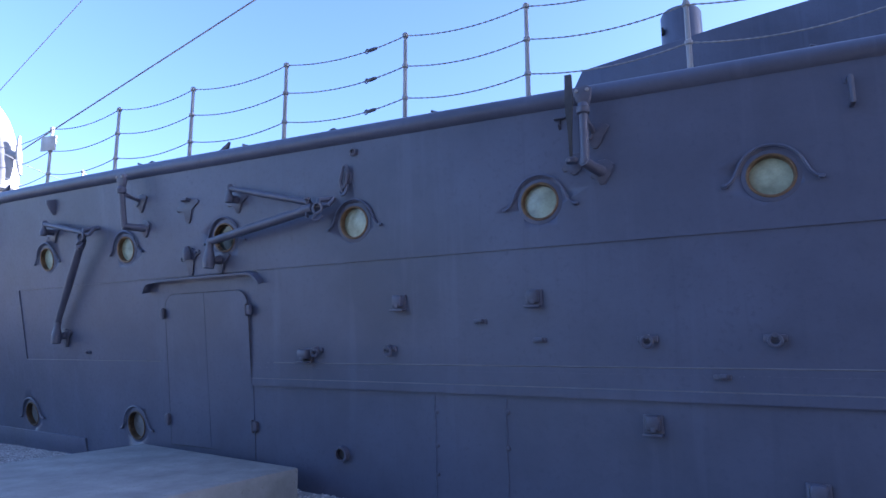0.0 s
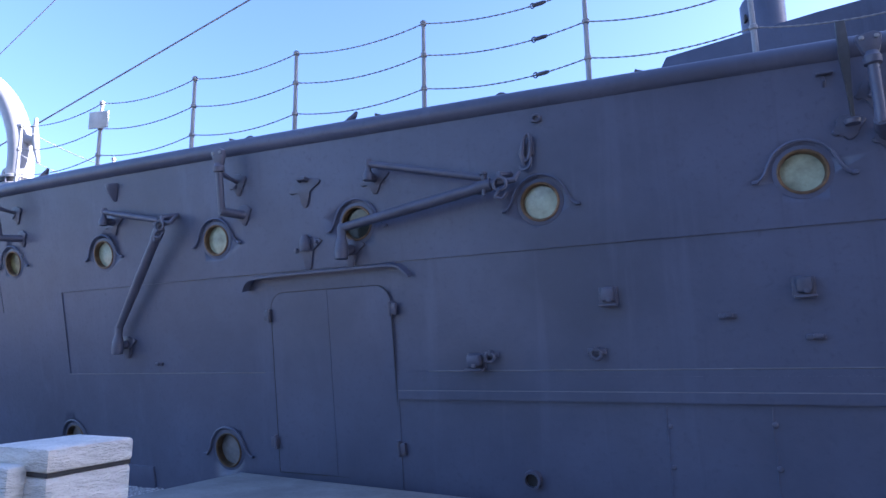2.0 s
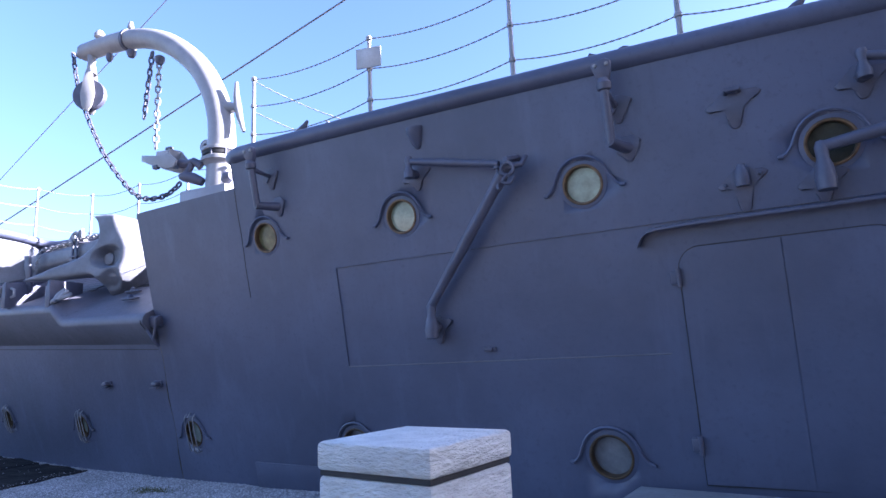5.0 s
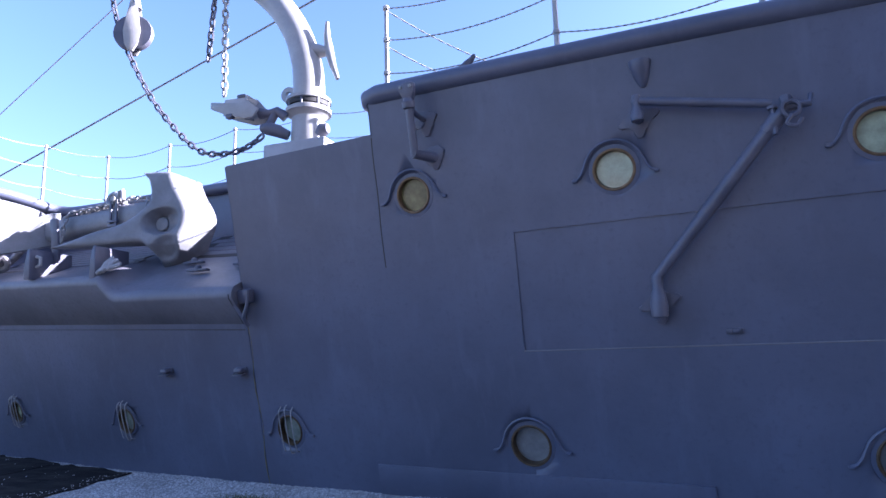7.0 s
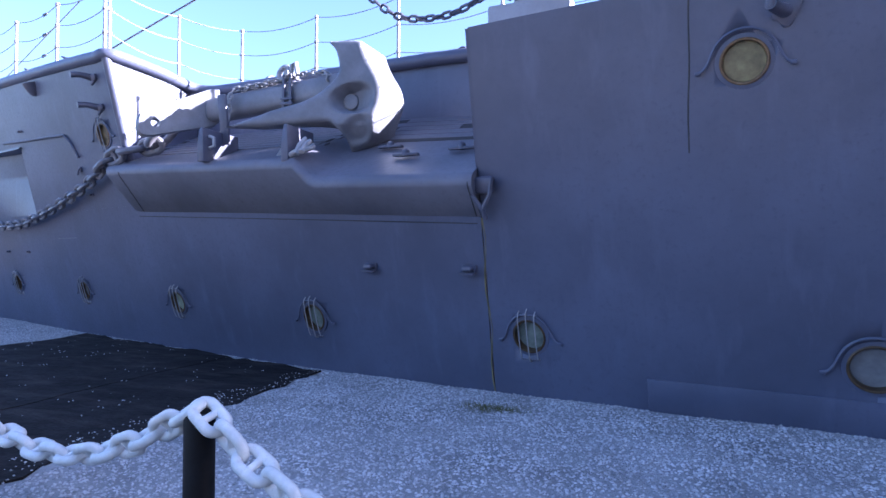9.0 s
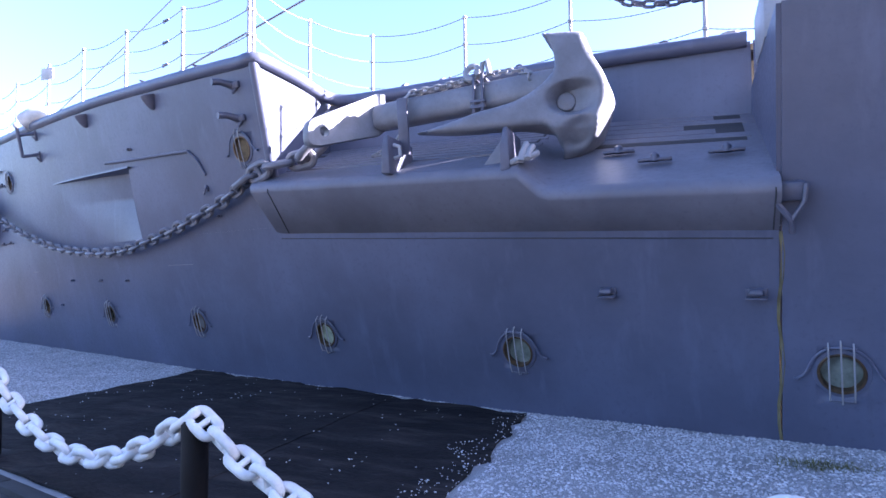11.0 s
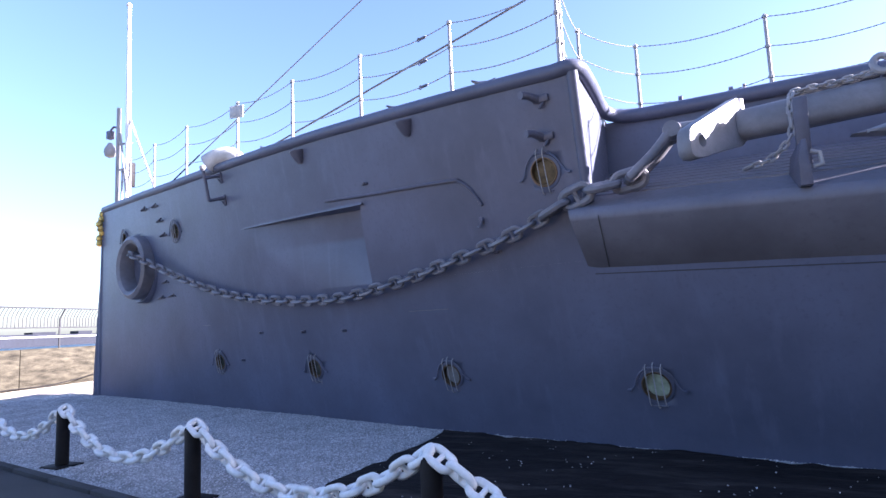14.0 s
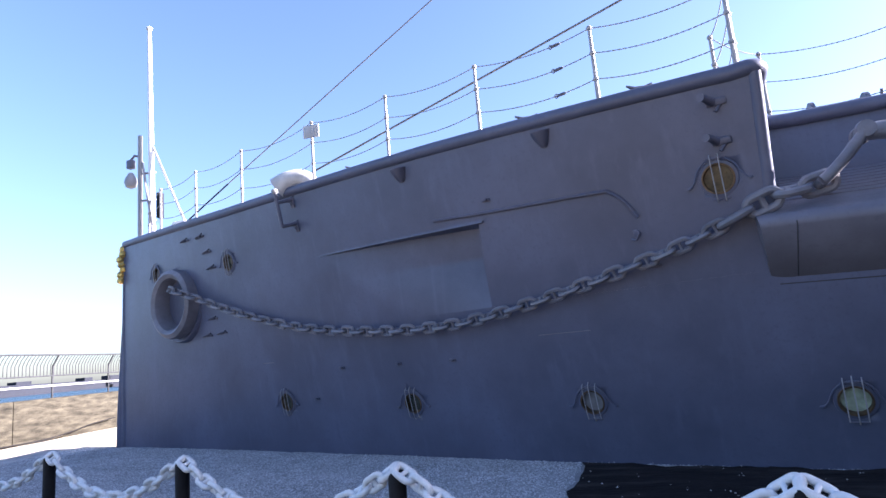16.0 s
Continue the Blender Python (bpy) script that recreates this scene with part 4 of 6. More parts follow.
# booms stowed against the side
def boom(x0, z0, x1, z1, xs, zs, label, out):
    a, b, c = hull_at(x0, z0, out), hull_at(x1, z1, 0.20), hull_at(xs, zs, 0.13)
    th = thing("boat_boom", a, label, "boom", "booms stowed on the hull")
    d = (b - a).normalized()
    bm = B()
    tube(bm, [a, a + d * 0.25, (a + b) / 2, b - d * 0.2, b], [0.04, 0.044, 0.052, 0.048, 0.036], 14)
    in_world("spar", bm, GREY, th)
    bm = B()
    bell = [(0.001, -0.31), (0.060, -0.30), (0.068, -0.22), (0.055, -0.13), (0.040, -0.085), (0.042, -0.05), (0.046, 0.0), (0.03, 0.04), (0.001, 0.05)]
    lathe(bm, bell, Matrix.Translation(a), 14)
    h = on_hull(x0, z0 - 0.2)
    tube(bm, [h.translation, h.translation.lerp(a - V(0, 0, 0.22), 0.6), a - V(0, 0, 0.22)], [0.06, 0.045, 0.05], 10)
    in_world("gooseneck", bm, GREY, th)
    bm = B()
    lobed_plate(bm, 0.14, 0.17, 0.035)
    part("foot_plate", bm, GREY, th, m=th.matrix_basis.inverted() @ h)
    e = b - V(d.x * 0.12, d.y * 0.12, -0.05)
    bm = B()
    tube(bm, [c, c + (e - c) * 0.5, e], [0.03, 0.034, 0.03], 10)
    in_world("stay_rod", bm, GREY, th)
    bm = B()
    lathe(bm, [(0.001, -0.17), (0.046, -0.16), (0.05, -0.11), (0.03, -0.06), (0.028, -0.03), (0.04, 0.0), (0.03, 0.045), (0.001, 0.05)], Matrix.Translation(c), 12)
    h = on_hull(xs, zs - 0.12)
    tube(bm, [h.translation, c - V(0, 0, 0.11)], [0.045, 0.04], 8)
    lobed_plate(bm, 0.14, 0.15, 0.03)
    bmesh.ops.transform(bm, matrix=h, verts=[v for v in bm.verts if v.co.length < 0.5])
    in_world("rod_eye", bm, GREY, th)
    bm = B()
    tube(bm, [b - d * 0.20, b - d * 0.07], 0.058, 12)
    tube(bm, [b + V(0.02 + 0.055 * math.cos(q), -0.05, -0.03 + 0.055 * math.sin(q)) for q in np.linspace(0, 2 * math.pi, 15)[:-1]], 0.015, 6, True)
    h = hull_at(x1, z1, 0)
    tube(bm, [h + V(0.05, 0, 0.1), b + V(0.0, 0, 0.06), b], [0.03, 0.035, 0.03], 8)
    tube(bm, [b, b + V(0.14, -0.02, 0.0), b + V(0.17, 0.03, 0.08)], [0.035, 0.025, 0.018], 8)
    in_world("head_fitting", bm, GREY, th)
    bm = B()        # pin, keeper and hanging claw of the head
    tube(bm, [b - d * 0.13 + V(0, -0.03, -0.09), b - d * 0.13 + V(0, -0.03, 0.10)], 0.018, 8)
    lathe(bm, [(0.001, 0.0), (0.034, 0.004), (0.034, 0.026), (0.001, 0.03)], Matrix.Translation(b - d * 0.13 + V(0, -0.03, 0.09)), 10)
    tube(bm, spline([b + V(0.02, -0.06, -0.08), b + V(-0.02, -0.07, -0.14), b + V(0.04, -0.06, -0.16), b + V(0.08, -0.05, -0.11)], 3), 0.014, 6)
    in_world("claw", bm, GREY, th)


boom(-8.36, 2.02, -7.42, 3.12, -8.40, 3.36, "grey painted spar stowed slanting on the hull", 0.10)
boom(-5.16, 2.84, -3.58, 3.06, -4.86, 3.41, "grey painted spar stowed across a porthole", 0.16)

# cargo door in the side with a rain lip
door = thing("hull_door", on_hull(-5.45, 1.38), "closed grey steel double door flush in the hull", "door")
def rounded(w, h, r):
    pts = [(-w, -h), (w, -h)] + [(w - r + r * math.cos(a), h - r + r * math.sin(a)) for a in np.linspace(0, math.pi / 2, 7)] + [(-w + r + r * math.cos(a), h - r + r * math.sin(a)) for a in np.linspace(math.pi / 2, math.pi, 7)]
    return pts
W2, H2 = 0.71, 0.90
for sx in (-1, 1):
    pts = [(x, z) for x, z in rounded(W2, H2, 0.16) if x * sx > -0.001]
    pts = ([(0.0025 * sx, -H2)] + pts + [(0.0025 * sx, H2)]) if sx > 0 else ([(0.0025 * sx, H2)] + pts[1:] + [pts[0]] + [(0.0025 * sx, -H2)])
    bm = B()
    prism(bm, pts, -0.017, 0.05)
    part("leaf", bm, HULL, door, smooth=False)
bm = B()
tube(bm, [(x * 1.012, -0.0125, z * 1.009) for x, z in rounded(W2, H2, 0.165)], 0.0035, 6, True)
part("seal", bm, SEAL, door, "dark joint round the door")
for sx, h in ((-1, 0.68), (1, 0.68), (1, -0.6), (-1, -0.6)):
    bm = B()
    box(bm, (sx * 0.745, -0.035, h), (0.075, 0.045, 0.11), 0.012)
    tube(bm, [(sx * 0.72, -0.05, h - 0.07), (sx * 0.72, -0.05, h + 0.07)], 0.018, 8)
    part("hinge", bm, GREY, door)
bm = B()
lip_pts = [(-0.99, 0.97), (-0.93, 1.06), (-0.80, 1.09), (-0.3, 1.10), (0.3, 1.10), (0.74, 1.10), (0.86, 1.06), (0.94, 0.98)]
sp = spline([(x, 0, z) for x, z in lip_pts], 4)
up_, lo_ = [], []
for k, p in enumerate(sp):
    d = 0.13 if p.x < -0.6 else 0.13 - 0.07 * (p.x + 0.6) / 1.54
    up_.append((bm.verts.new((p.x, 0.03, p.z + 0.012)), bm.verts.new((p.x, -d, p.z - 0.008))))
    lo_.append((bm.verts.new((p.x, 0.03, p.z - 0.012)), bm.verts.new((p.x, -d, p.z - 0.03))))
for k in range(len(sp) - 1):
    for P, Q in (((up_[k][0], up_[k][1]), (up_[k + 1][0], up_[k + 1][1])), ((lo_[k][1], lo_[k][0]), (lo_[k + 1][1], lo_[k + 1][0])), ((up_[k][1], lo_[k][1]), (up_[k + 1][1], lo_[k + 1][1]))):
        bm.faces.new((P[0], P[1], Q[1], Q[0]))
part("rain_lip", bm, HULL, door)

# forward fittings: step brackets, drip rail, cleats round the hawse
for z in (4.00, 3.60):
    hull_part("step_bracket", -18.72, z, lambda bm: (box(bm, (0.06, -0.02, 0), (0.2, 0.04, 0.08), 0.015), tube(bm, [(0.02, 0, 0.0), (-0.03, -0.14, 0.06), (-0.05, -0.26, 0.07)], [0.05, 0.04, 0.045], 10), tube(bm, [(0.1, 0, -0.02), (0.04, -0.05, -0.1)], 0.02, 6)))
bm = B()
tube(bm, spline([hull_at(-22.4, 3.50, 0.015), hull_at(-21.5, 3.44, 0.02), hull_at(-20.1, 3.37, 0.02), hull_at(-19.9, 3.33, 0.02), hull_at(-19.75, 3.2, 0.02), hull_at(-19.62, 3.0, 0.02)], 5), 0.022, 8)
part("drip_rail", bm, GREY, ship)
for x, z in ((-28.8, 4.43), (-28.2, 4.40), (-28.0, 4.05), (-27.9, 3.72), (-28.05, 2.72), (-28.3, 2.40), (-27.8, 2.41)):
    hull_part("cleat", x, z, lambda bm: (box(bm, (0, -0.012, 0), (0.3, 0.03, 0.03), 0.008), tube(bm, [(-0.14, -0.04, 0.0), (0, -0.06, 0.02), (0.15, -0.05, 0.04)], 0.018, 6), tube(bm, [(0.05, 0, 0), (0.05, -0.06, 0.02)], 0.02, 6)))

hull_part("door_hook", -19.67, 2.82, lambda bm: (box(bm, (0, -0.012, 0), (0.06, 0.03, 0.09), 0.01), tube(bm, [(0.02, 0, 0.03), (0.05, -0.06, 0.0), (0.0, -0.07, -0.07), (-0.06, -0.03, -0.06)], 0.014, 6)))

# hawse pipe with a heavy rounded bolster
hawse = thing("hawse_pipe", on_hull(-29.20, 3.16) @ Matrix.Scale(1.12, 4), "heavy grey cast hawse pipe ring the anchor cable leaves", "hawse pipe")
tilt_ = Matrix.Rotation(radians(4), 4, "Z") @ Matrix.Rotation(radians(-4), 4, "X")
# lighter paint on bolster and throat stands in for reflected sky light
bm = B()
lathe(bm, [(0.46, -0.4), (0.46, 0.14), (0.50, 0.25), (0.57, 0.29), (0.64, 0.25), (0.66, 0.16), (0.64, -0.02), (0.64, -0.4)], tilt_ @ ROTX, 40, True)
part("bolster", bm, ANCHOR, hawse)
bm = B()
lathe(bm, [(0.64, -0.4), (0.64, 0.04), (0.71, 0.06), (0.74, 0.02), (0.74, -0.4)], tilt_ @ ROTX, 40, True)
part("flange", bm, HULL, hawse)
bm = B()
lathe(bm, [(0.001, -0.34), (0.46, -0.34), (0.46, -0.30), (0.001, -0.30)], tilt_ @ ROTX, 32)
part("throat", bm, ANCHOR, hawse)

# gilded crest on the stem
crest = thing("bow_crest", (-31.90, 11.18, 4.45), "gilded carved crest on the ship's stem", "crest")
for k in range(7):
    bm = B()
    r = 0.12 - 0.006 * abs(k - 3)
    lathe(bm, [(0.02, -0.09), (r * 0.8, -0.06), (r, 0.0), (r * 0.75, 0.07), (0.02, 0.1)], Matrix.Translation((0.03 * math.sin(k * 2.0), 0.03 * math.cos(k * 1.7), 0.40 - 0.13 * k)) @ Matrix.Rotation(0.4 * math.sin(k), 4, "X"), 10)
    part("boss", bm, GOLD, crest)


# ---- chains ----
def link_mesh(name, length, width, wire, mat, stud=True, n=12, seg=6):
    bm = B()
    b, a = width / 2 - wire, length / 2 - width / 2
    pts = []
    for k in range(n // 2 + 1):
        q = -math.pi / 2 + math.pi * k / (n // 2)
        pts.append((a + b * math.cos(q), b * math.sin(q), 0))
    for k in range(n // 2 + 1):
        q = math.pi / 2 + math.pi * k / (n // 2)
        pts.append((-a + b * math.cos(q), b * math.sin(q), 0))
    tube(bm, pts, wire, seg, True)
    if stud:
        tube(bm, [(0, -b, 0), (0, -b * 0.4, 0), (0, b * 0.4, 0), (0, b, 0)], [wire * 1.05, wire * 0.7, wire * 0.7, wire * 1.05], seg)
    return mesh_of(name, bm, mat)


def chain(th, pts, me, pitch, twist=0.0, name="link", seed=1):
    """Links one after another along a line."""
    rng = random.Random(seed)
    P = [Vector(p) for p in pts]
    run = [0.0]
    for a, b in zip(P, P[1:]):
        run.append(run[-1] + (b - a).length)
    n = max(1, int(round(run[-1] / pitch)))
    inv = th.matrix_basis.inverted()
    for i in range(n):
        s = run[-1] * (i + 0.5) / n
        k = max(j for j in range(len(run) - 1) if run[j] <= s)
        f = (s - run[k]) / (run[k + 1] - run[k])
        p = P[k].lerp(P[k + 1], f)
        t = (P[min(k + 2, len(P) - 1)] - P[max(k - 1, 0)]).normalized()
        side = t.cross(V(0, 0, 1))
        side = side.normalized() if side.length > 0.05 else V(0, 1, 0)
        m = Matrix((t, side, t.cross(side))).transposed().to_4x4()
        m = Matrix.Translation(p) @ m @ Matrix.Rotation((math.pi / 2) * (i % 2) + twist + rng.uniform(-0.18, 0.18), 4, "X")
        ob = new(name, me)
        ob.parent = th
        ob.matrix_local = inv @ m


def sag(a, b, drop, n=16):
    a, b = Vector(a), Vector(b)
    return [a.lerp(b, i / n) - V(0, 0, 4 * drop * (i / n) * (1 - i / n)) for i in range(n + 1)]


# white chain fence on short black posts
FENCE = link_mesh("fence_link", 0.26, 0.16, 0.0275, CHAINW, True, 16, 10)
posts = [(-30.4 + 0.02, post_line(-30.4)), (-27.46, 6.12), (-24.58, 5.49), (-21.70, 4.85), (-18.85, 4.19), (-15.94, 3.52), (-13.02, 3.10), (-10.1, 2.52)]
bm = B()
lathe(bm, [(0.075, 0.0), (0.075, 0.665), (0.068, 0.685), (0.001, 0.69)], None, 20)
me_post = mesh_of("shaft", bm, BLACK)
bm = B()
box(bm, (0, 0, 0.012), (0.34, 0.34, 0.03), 0.008)
me_base = mesh_of("base_plate", bm, BLACK)
for x, y in posts:
    p = thing("chain_post", (x, y, gravel_z(x, y) - 0.005), "short black painted round steel post carrying white chain", "post", "chain fence posts")
    for me in (me_post, me_base):
        ob = new(me.name, me)
        ob.parent = p
k = 0
for a, b in zip(posts, posts[1:]):
    k += 1
    pa, pb = V(*a, gravel_z(*a) + 0.715), V(*b, gravel_z(*b) + 0.715)
    th = thing("fence_chain", pa, "white painted stud-link chain slung between black posts", "chain", "chain fence spans")
    d = (pb - pa)
    line = sag(pa, pb, 0.46, 22)
    chain(th, line, FENCE, 0.185, 0.5, seed=k)
th = thing("fence_chain", V(*posts[-1], 0.715), "white painted stud-link chain slung between black posts", "chain", "chain fence spans")
chain(th, sag(V(*posts[-1], 0.72), (-7.05, 2.3, 0.75), 0.3), FENCE, 0.185, 0.5, seed=20)

# whitewashed stone pillars with a dark bar between them
def pillar(x, y, top, w, turn):
    p = thing("stone_pillar", pose(x, y, 0, 0, 0, turn), "square whitewashed rough stone pillar with a cap", "pillar", "stone pillars by the path")
    bm = B()
    box(bm, (0, 0, (top - 0.098) / 2), (w * 0.985, w * 0.985, top - 0.098), 0.018)
    part("shaft", bm, STONEW, p)
    bm = B()
    box(bm, (0, 0, top - 0.0425), (w, w, 0.085), 0.015)
    part("cap", bm, STONEW, p)
    bm = B()
    box(bm, (0, 0, top - 0.0915), (w * 0.955, w * 0.955, 0.016))
    part("joint", bm, DARK, p, "dark joint below the cap")
pillar(-6.87, 2.22, 1.27, 0.44, -12)
pillar(-4.57, 1.94, 1.31, 0.34, -6)
bm = B()
box(bm, (-4.66, 1.80, 0.625), (0.24, 0.16, 1.25), 0.018, Matrix.Rotation(radians(-6), 4, "Z"))
solo("stone_footing", bm, STONEW, "lower whitewashed stone block against a pillar", "stone block")
gate = thing("slatted_barrier", pose(-5.70, 2.11, 0, 0, 0, -8), "black painted barrier with upright slats between stone pillars", "barrier")
bm = B()
box(bm, (0, 0, 1.03), (1.78, 0.09, 0.10), 0.012)
part("top_rail", bm, BLACK, gate)
bm = B()
box(bm, (0, 0, 0.12), (1.78, 0.07, 0.08), 0.01)
part("bottom_rail", bm, BLACK, gate)
bm = B()
box(bm, (0, 0, 0.565), (0.05, 0.045, 0.85), 0.006)
me_slat = mesh_of("slat", bm, BLACK)
for i in range(18):
    ob = new("slat", me_slat)
    ob.parent, ob.location = gate, (-0.85 + 0.1 * i, 0, 0)
for sx in (-0.86, 0.86):
    bm = B()
    box(bm, (sx, 0, 0.505), (0.06, 0.08, 1.05), 0.01)
    part("end_post", bm, BLACK, gate)

# ---- anchor and cable ----
CABLE = link_mesh("cable_link", 0.31, 0.19, 0.029, ANCHOR)
cable = thing("anchor_cable", (-17.3, 6.7, 3.0), "heavy grey stud-link anchor cable hanging along the hull", "chain")
run_ = [(-29.35, 3.42, -0.12), (-28.94, 3.45, 0.34), (-28.3, 3.22, 0.26), (-26.92, 2.72, 0.16), (-25.23, 2.29, 0.15), (-23.58, 2.09, 0.15), (-22.34, 2.06, 0.15), (-21.38, 2.16, 0.15), (-20.17, 2.38, 0.15), (-19.24, 2.60, 0.15), (-18.72, 2.77, 0.16)]
pts = [hull_at(x, z, o) for x, z, o in run_]
chain(cable, spline(pts, 8), CABLE, 0.205, 0.4)
BIG = link_mesh("end_link", 0.43, 0.27, 0.045, ANCHOR, True, 14, 8)
chain(cable, spline([hull_at(-18.74, 2.765, 0.16), hull_at(-18.45, 2.88, 0.15), V(-18.18, 7.02, 2.94), V(-17.95, 7.12, 2.98), V(-17.68, 7.17, 3.04)], 5), BIG, 0.265, 0.35, "end_link", 3)
bm = B()
for o in (-0.12, 0.12):
    tube(bm, spline([(-17.80, 7.12 + o * 0.5, 3.02), (-17.72, 7.16 + o, 3.08), (-17.52, 7.19 + o, 3.27), (-17.36, 7.20 + o, 3.46)], 4), 0.056, 10)
    lathe(bm, [(0.001, -0.06), (0.085, -0.05), (0.095, 0.0), (0.085, 0.05), (0.001, 0.06)], Matrix.Translation((-17.35, 7.20 + o, 3.47)) @ ROTX, 16)
tube(bm, [(-17.80, 7.06, 3.02), (-17.83, 7.12, 3.0), (-17.80, 7.18, 3.02)], 0.056, 10)
in_world("end_shackle", bm, ANCHOR, cable)

anchor = thing("anchor", (-15.2, 6.9, 2.6), "large grey stocked bow anchor lying on its sloping bed", "anchor")


def loft(bm, path, thick, width, yc, sharp=0.62):
    """A bar of rounded rectangular section along (x, z) points; widths lie across y."""
    rings = []
    n = len(path)
    for i, (x, z) in enumerate(path):
        a, b = path[max(i - 1, 0)], path[min(i + 1, n - 1)]
        t = V(b[0] - a[0], 0, b[1] - a[1]).normalized()
        nn = V(t.z, 0, -t.x)
        ring = []
        for k in range(20):
            a_ = 2 * math.pi * k / 20
            cx, cy = math.cos(a_), math.sin(a_)
            cx, cy = math.copysign(abs(cx) ** sharp, cx), math.copysign(abs(cy) ** sharp, cy)
            ring.append(bm.verts.new(V(x, yc[i], z) + nn * (thick[i] * cx) + V(0, width[i] * cy, 0)))
        rings.append(ring)
    for A, C in zip(rings, rings[1:]):
        for k in range(20):
            bm.faces.new((A[k], A[(k + 1) % 20], C[(k + 1) % 20], C[k]))
    bm.faces.new(rings[0]), bm.faces.new(rings[-1])


bm = B()
loft(bm, [(-16.75, 3.405), (-16.70, 3.41), (-16.3, 3.44), (-15.4, 3.505), (-14.8, 3.545), (-14.4, 3.55)], [0.12, 0.15, 0.155, 0.155, 0.16, 0.17], [0.11, 0.135, 0.14, 0.14, 0.15, 0.16], [7.15, 7.15, 7.16, 7.18, 7.19, 7.2], 0.6)
in_world("shank", bm, CASTING, anchor)
bm = B()
loft(bm, [(-17.42, 3.47), (-17.38, 3.47), (-17.2, 3.465), (-16.74, 3.43)], [0.05, 0.085, 0.09, 0.11], [0.05, 0.08, 0.085, 0.10], [7.19] * 4, 0.8)
in_world("shank_eye", bm, CASTING, anchor)
# stock: a thick tapered plate across the shank's head, with a hole through its lower end
bm = B()
m = Matrix(((0.515, -0.857, 0, -17.06), (0.857, 0.515, 0, 6.515), (0, 0, 1, 3.15), (0, 0, 0, 1)))
edge = [(-0.205, 0.014), (-0.19, 0.08), (-0.147, 0.125), (0.266, 0.337), (0.683, 0.549), (0.793, 0.558), (0.81, 0.30), (0.80, 0.12), (0.72, 0.05), (0.40, -0.04), (0.16, -0.11), (0.0, -0.16), (-0.06, -0.175), (-0.141, -0.18), (-0.19, -0.15), (-0.205, -0.08)]
hole = [(0.056 * math.cos(a), 0.056 * math.sin(a)) for a in np.linspace(0, 2 * math.pi, 17)[:-1]]
faces_ = []
for y in (0.0, 0.02, 0.12, 0.14):
    k = 0.97 if y in (0.0, 0.14) else 1.0
    faces_.append(([bm.verts.new(m @ V(0.25 + (x - 0.25) * k, y, 0.17 + (z - 0.17) * k)) for x, z in edge], [bm.verts.new(m @ V(x / k, y, z / k)) for x, z in hole]))
for side in (faces_[0], faces_[-1]):
    es = [bm.edges.new((v[i], v[(i + 1) % len(v)])) for v in side for i in range(len(v))]
    bmesh.ops.triangle_fill(bm, edges=es, use_beauty=True)
for P, Q in zip(faces_, faces_[1:]):
    for v0, v1 in zip(P, Q):
        for i in range(len(v0)):
            j = (i + 1) % len(v0)
            bm.faces.new((v0[i], v0[j], v1[j], v1[i]))
in_world("stock", bm, CASTING, anchor)

# crown with its two horns and the near fluke, one casting with rounded edges and a sunk eye
CROWN = [(-15.91, 3.00), (-15.74, 3.044), (-15.50, 3.116), (-15.31, 3.18), (-14.99, 3.255), (-14.79, 3.34), (-14.63, 3.46), (-14.54, 3.57), (-14.53, 3.67), (-14.548, 3.78), (-14.585, 3.87), (-14.65, 3.945), (-14.56, 3.95), (-14.44, 3.95), (-14.27, 3.935), (-14.235, 3.86), (-14.19, 3.74), (-14.135, 3.64), (-14.07, 3.52), (-14.035, 3.41), (-14.03, 3.29), (-14.075, 3.14), (-14.13, 2.985), (-14.20, 2.85), (-14.32, 2.75), (-14.49, 2.70), (-14.50, 2.79), (-14.53, 2.89), (-14.585, 2.98), (-14.655, 3.015), (-14.785, 3.015), (-14.915, 3.008), (-15.20, 3.0), (-15.55, 2.985)]
rim = [p.xy for p in spline([(x, z, 0) for x, z in CROWN] + [(*CROWN[0], 0)], 3)[:-1]]


def near_face(x, z):
    return 6.75 + 0.22 * (x + 14.45) + 0.9 * max(0.0, 2.98 - z)


def crown_width(x):
    return lerp([(-15.95, 0.05), (-15.2, 0.17), (-14.85, 0.26), (-14.68, 0.46), (-14.5, 0.56), (-14.0, 0.58)], x)


def lens_shape(x, z, cx, cz, tilt_a, a, b):
    """1 inside an eye-shaped hollow, falling to 0 at its edge."""
    u_ = (x - cx) * math.cos(tilt_a) + (z - cz) * math.sin(tilt_a)
    v_ = -(x - cx) * math.sin(tilt_a) + (z - cz) * math.cos(tilt_a)
    return max(0.0, 1.0 - math.sqrt((u_ / a) ** 2 + (v_ / b) ** 2))


def relief(p):
    """Depth of the near face behind its plane."""
    d = min((p - (a + (b - a) * max(0.0, min(1.0, (p - a).dot(b - a) / max(1e-9, (b - a).length_squared))))).length for a, b in zip(rim, rim[1:] + rim[:1]))
    q = 1 - min(1.0, d / 0.07)
    r = 0.045 * (1 - math.sqrt(max(0.0, 1 - q * q)))
    soft = lambda v: v * v * (3 - 2 * v)
    eye_open = lerp([(-14.6, 1.0), (-14.42, 0.9), (-14.10, 0.0)], p.x)
    r += 0.20 * soft(min(1.0, lens_shape(p.x, p.y, -14.33, 3.28, 0.10, 0.31, 0.19) * 2.2)) * eye_open
    r += 0.07 * soft(min(1.0, lens_shape(p.x, p.y, -14.32, 2.93, 0.55, 0.24, 0.15) * 1.6))
    return r


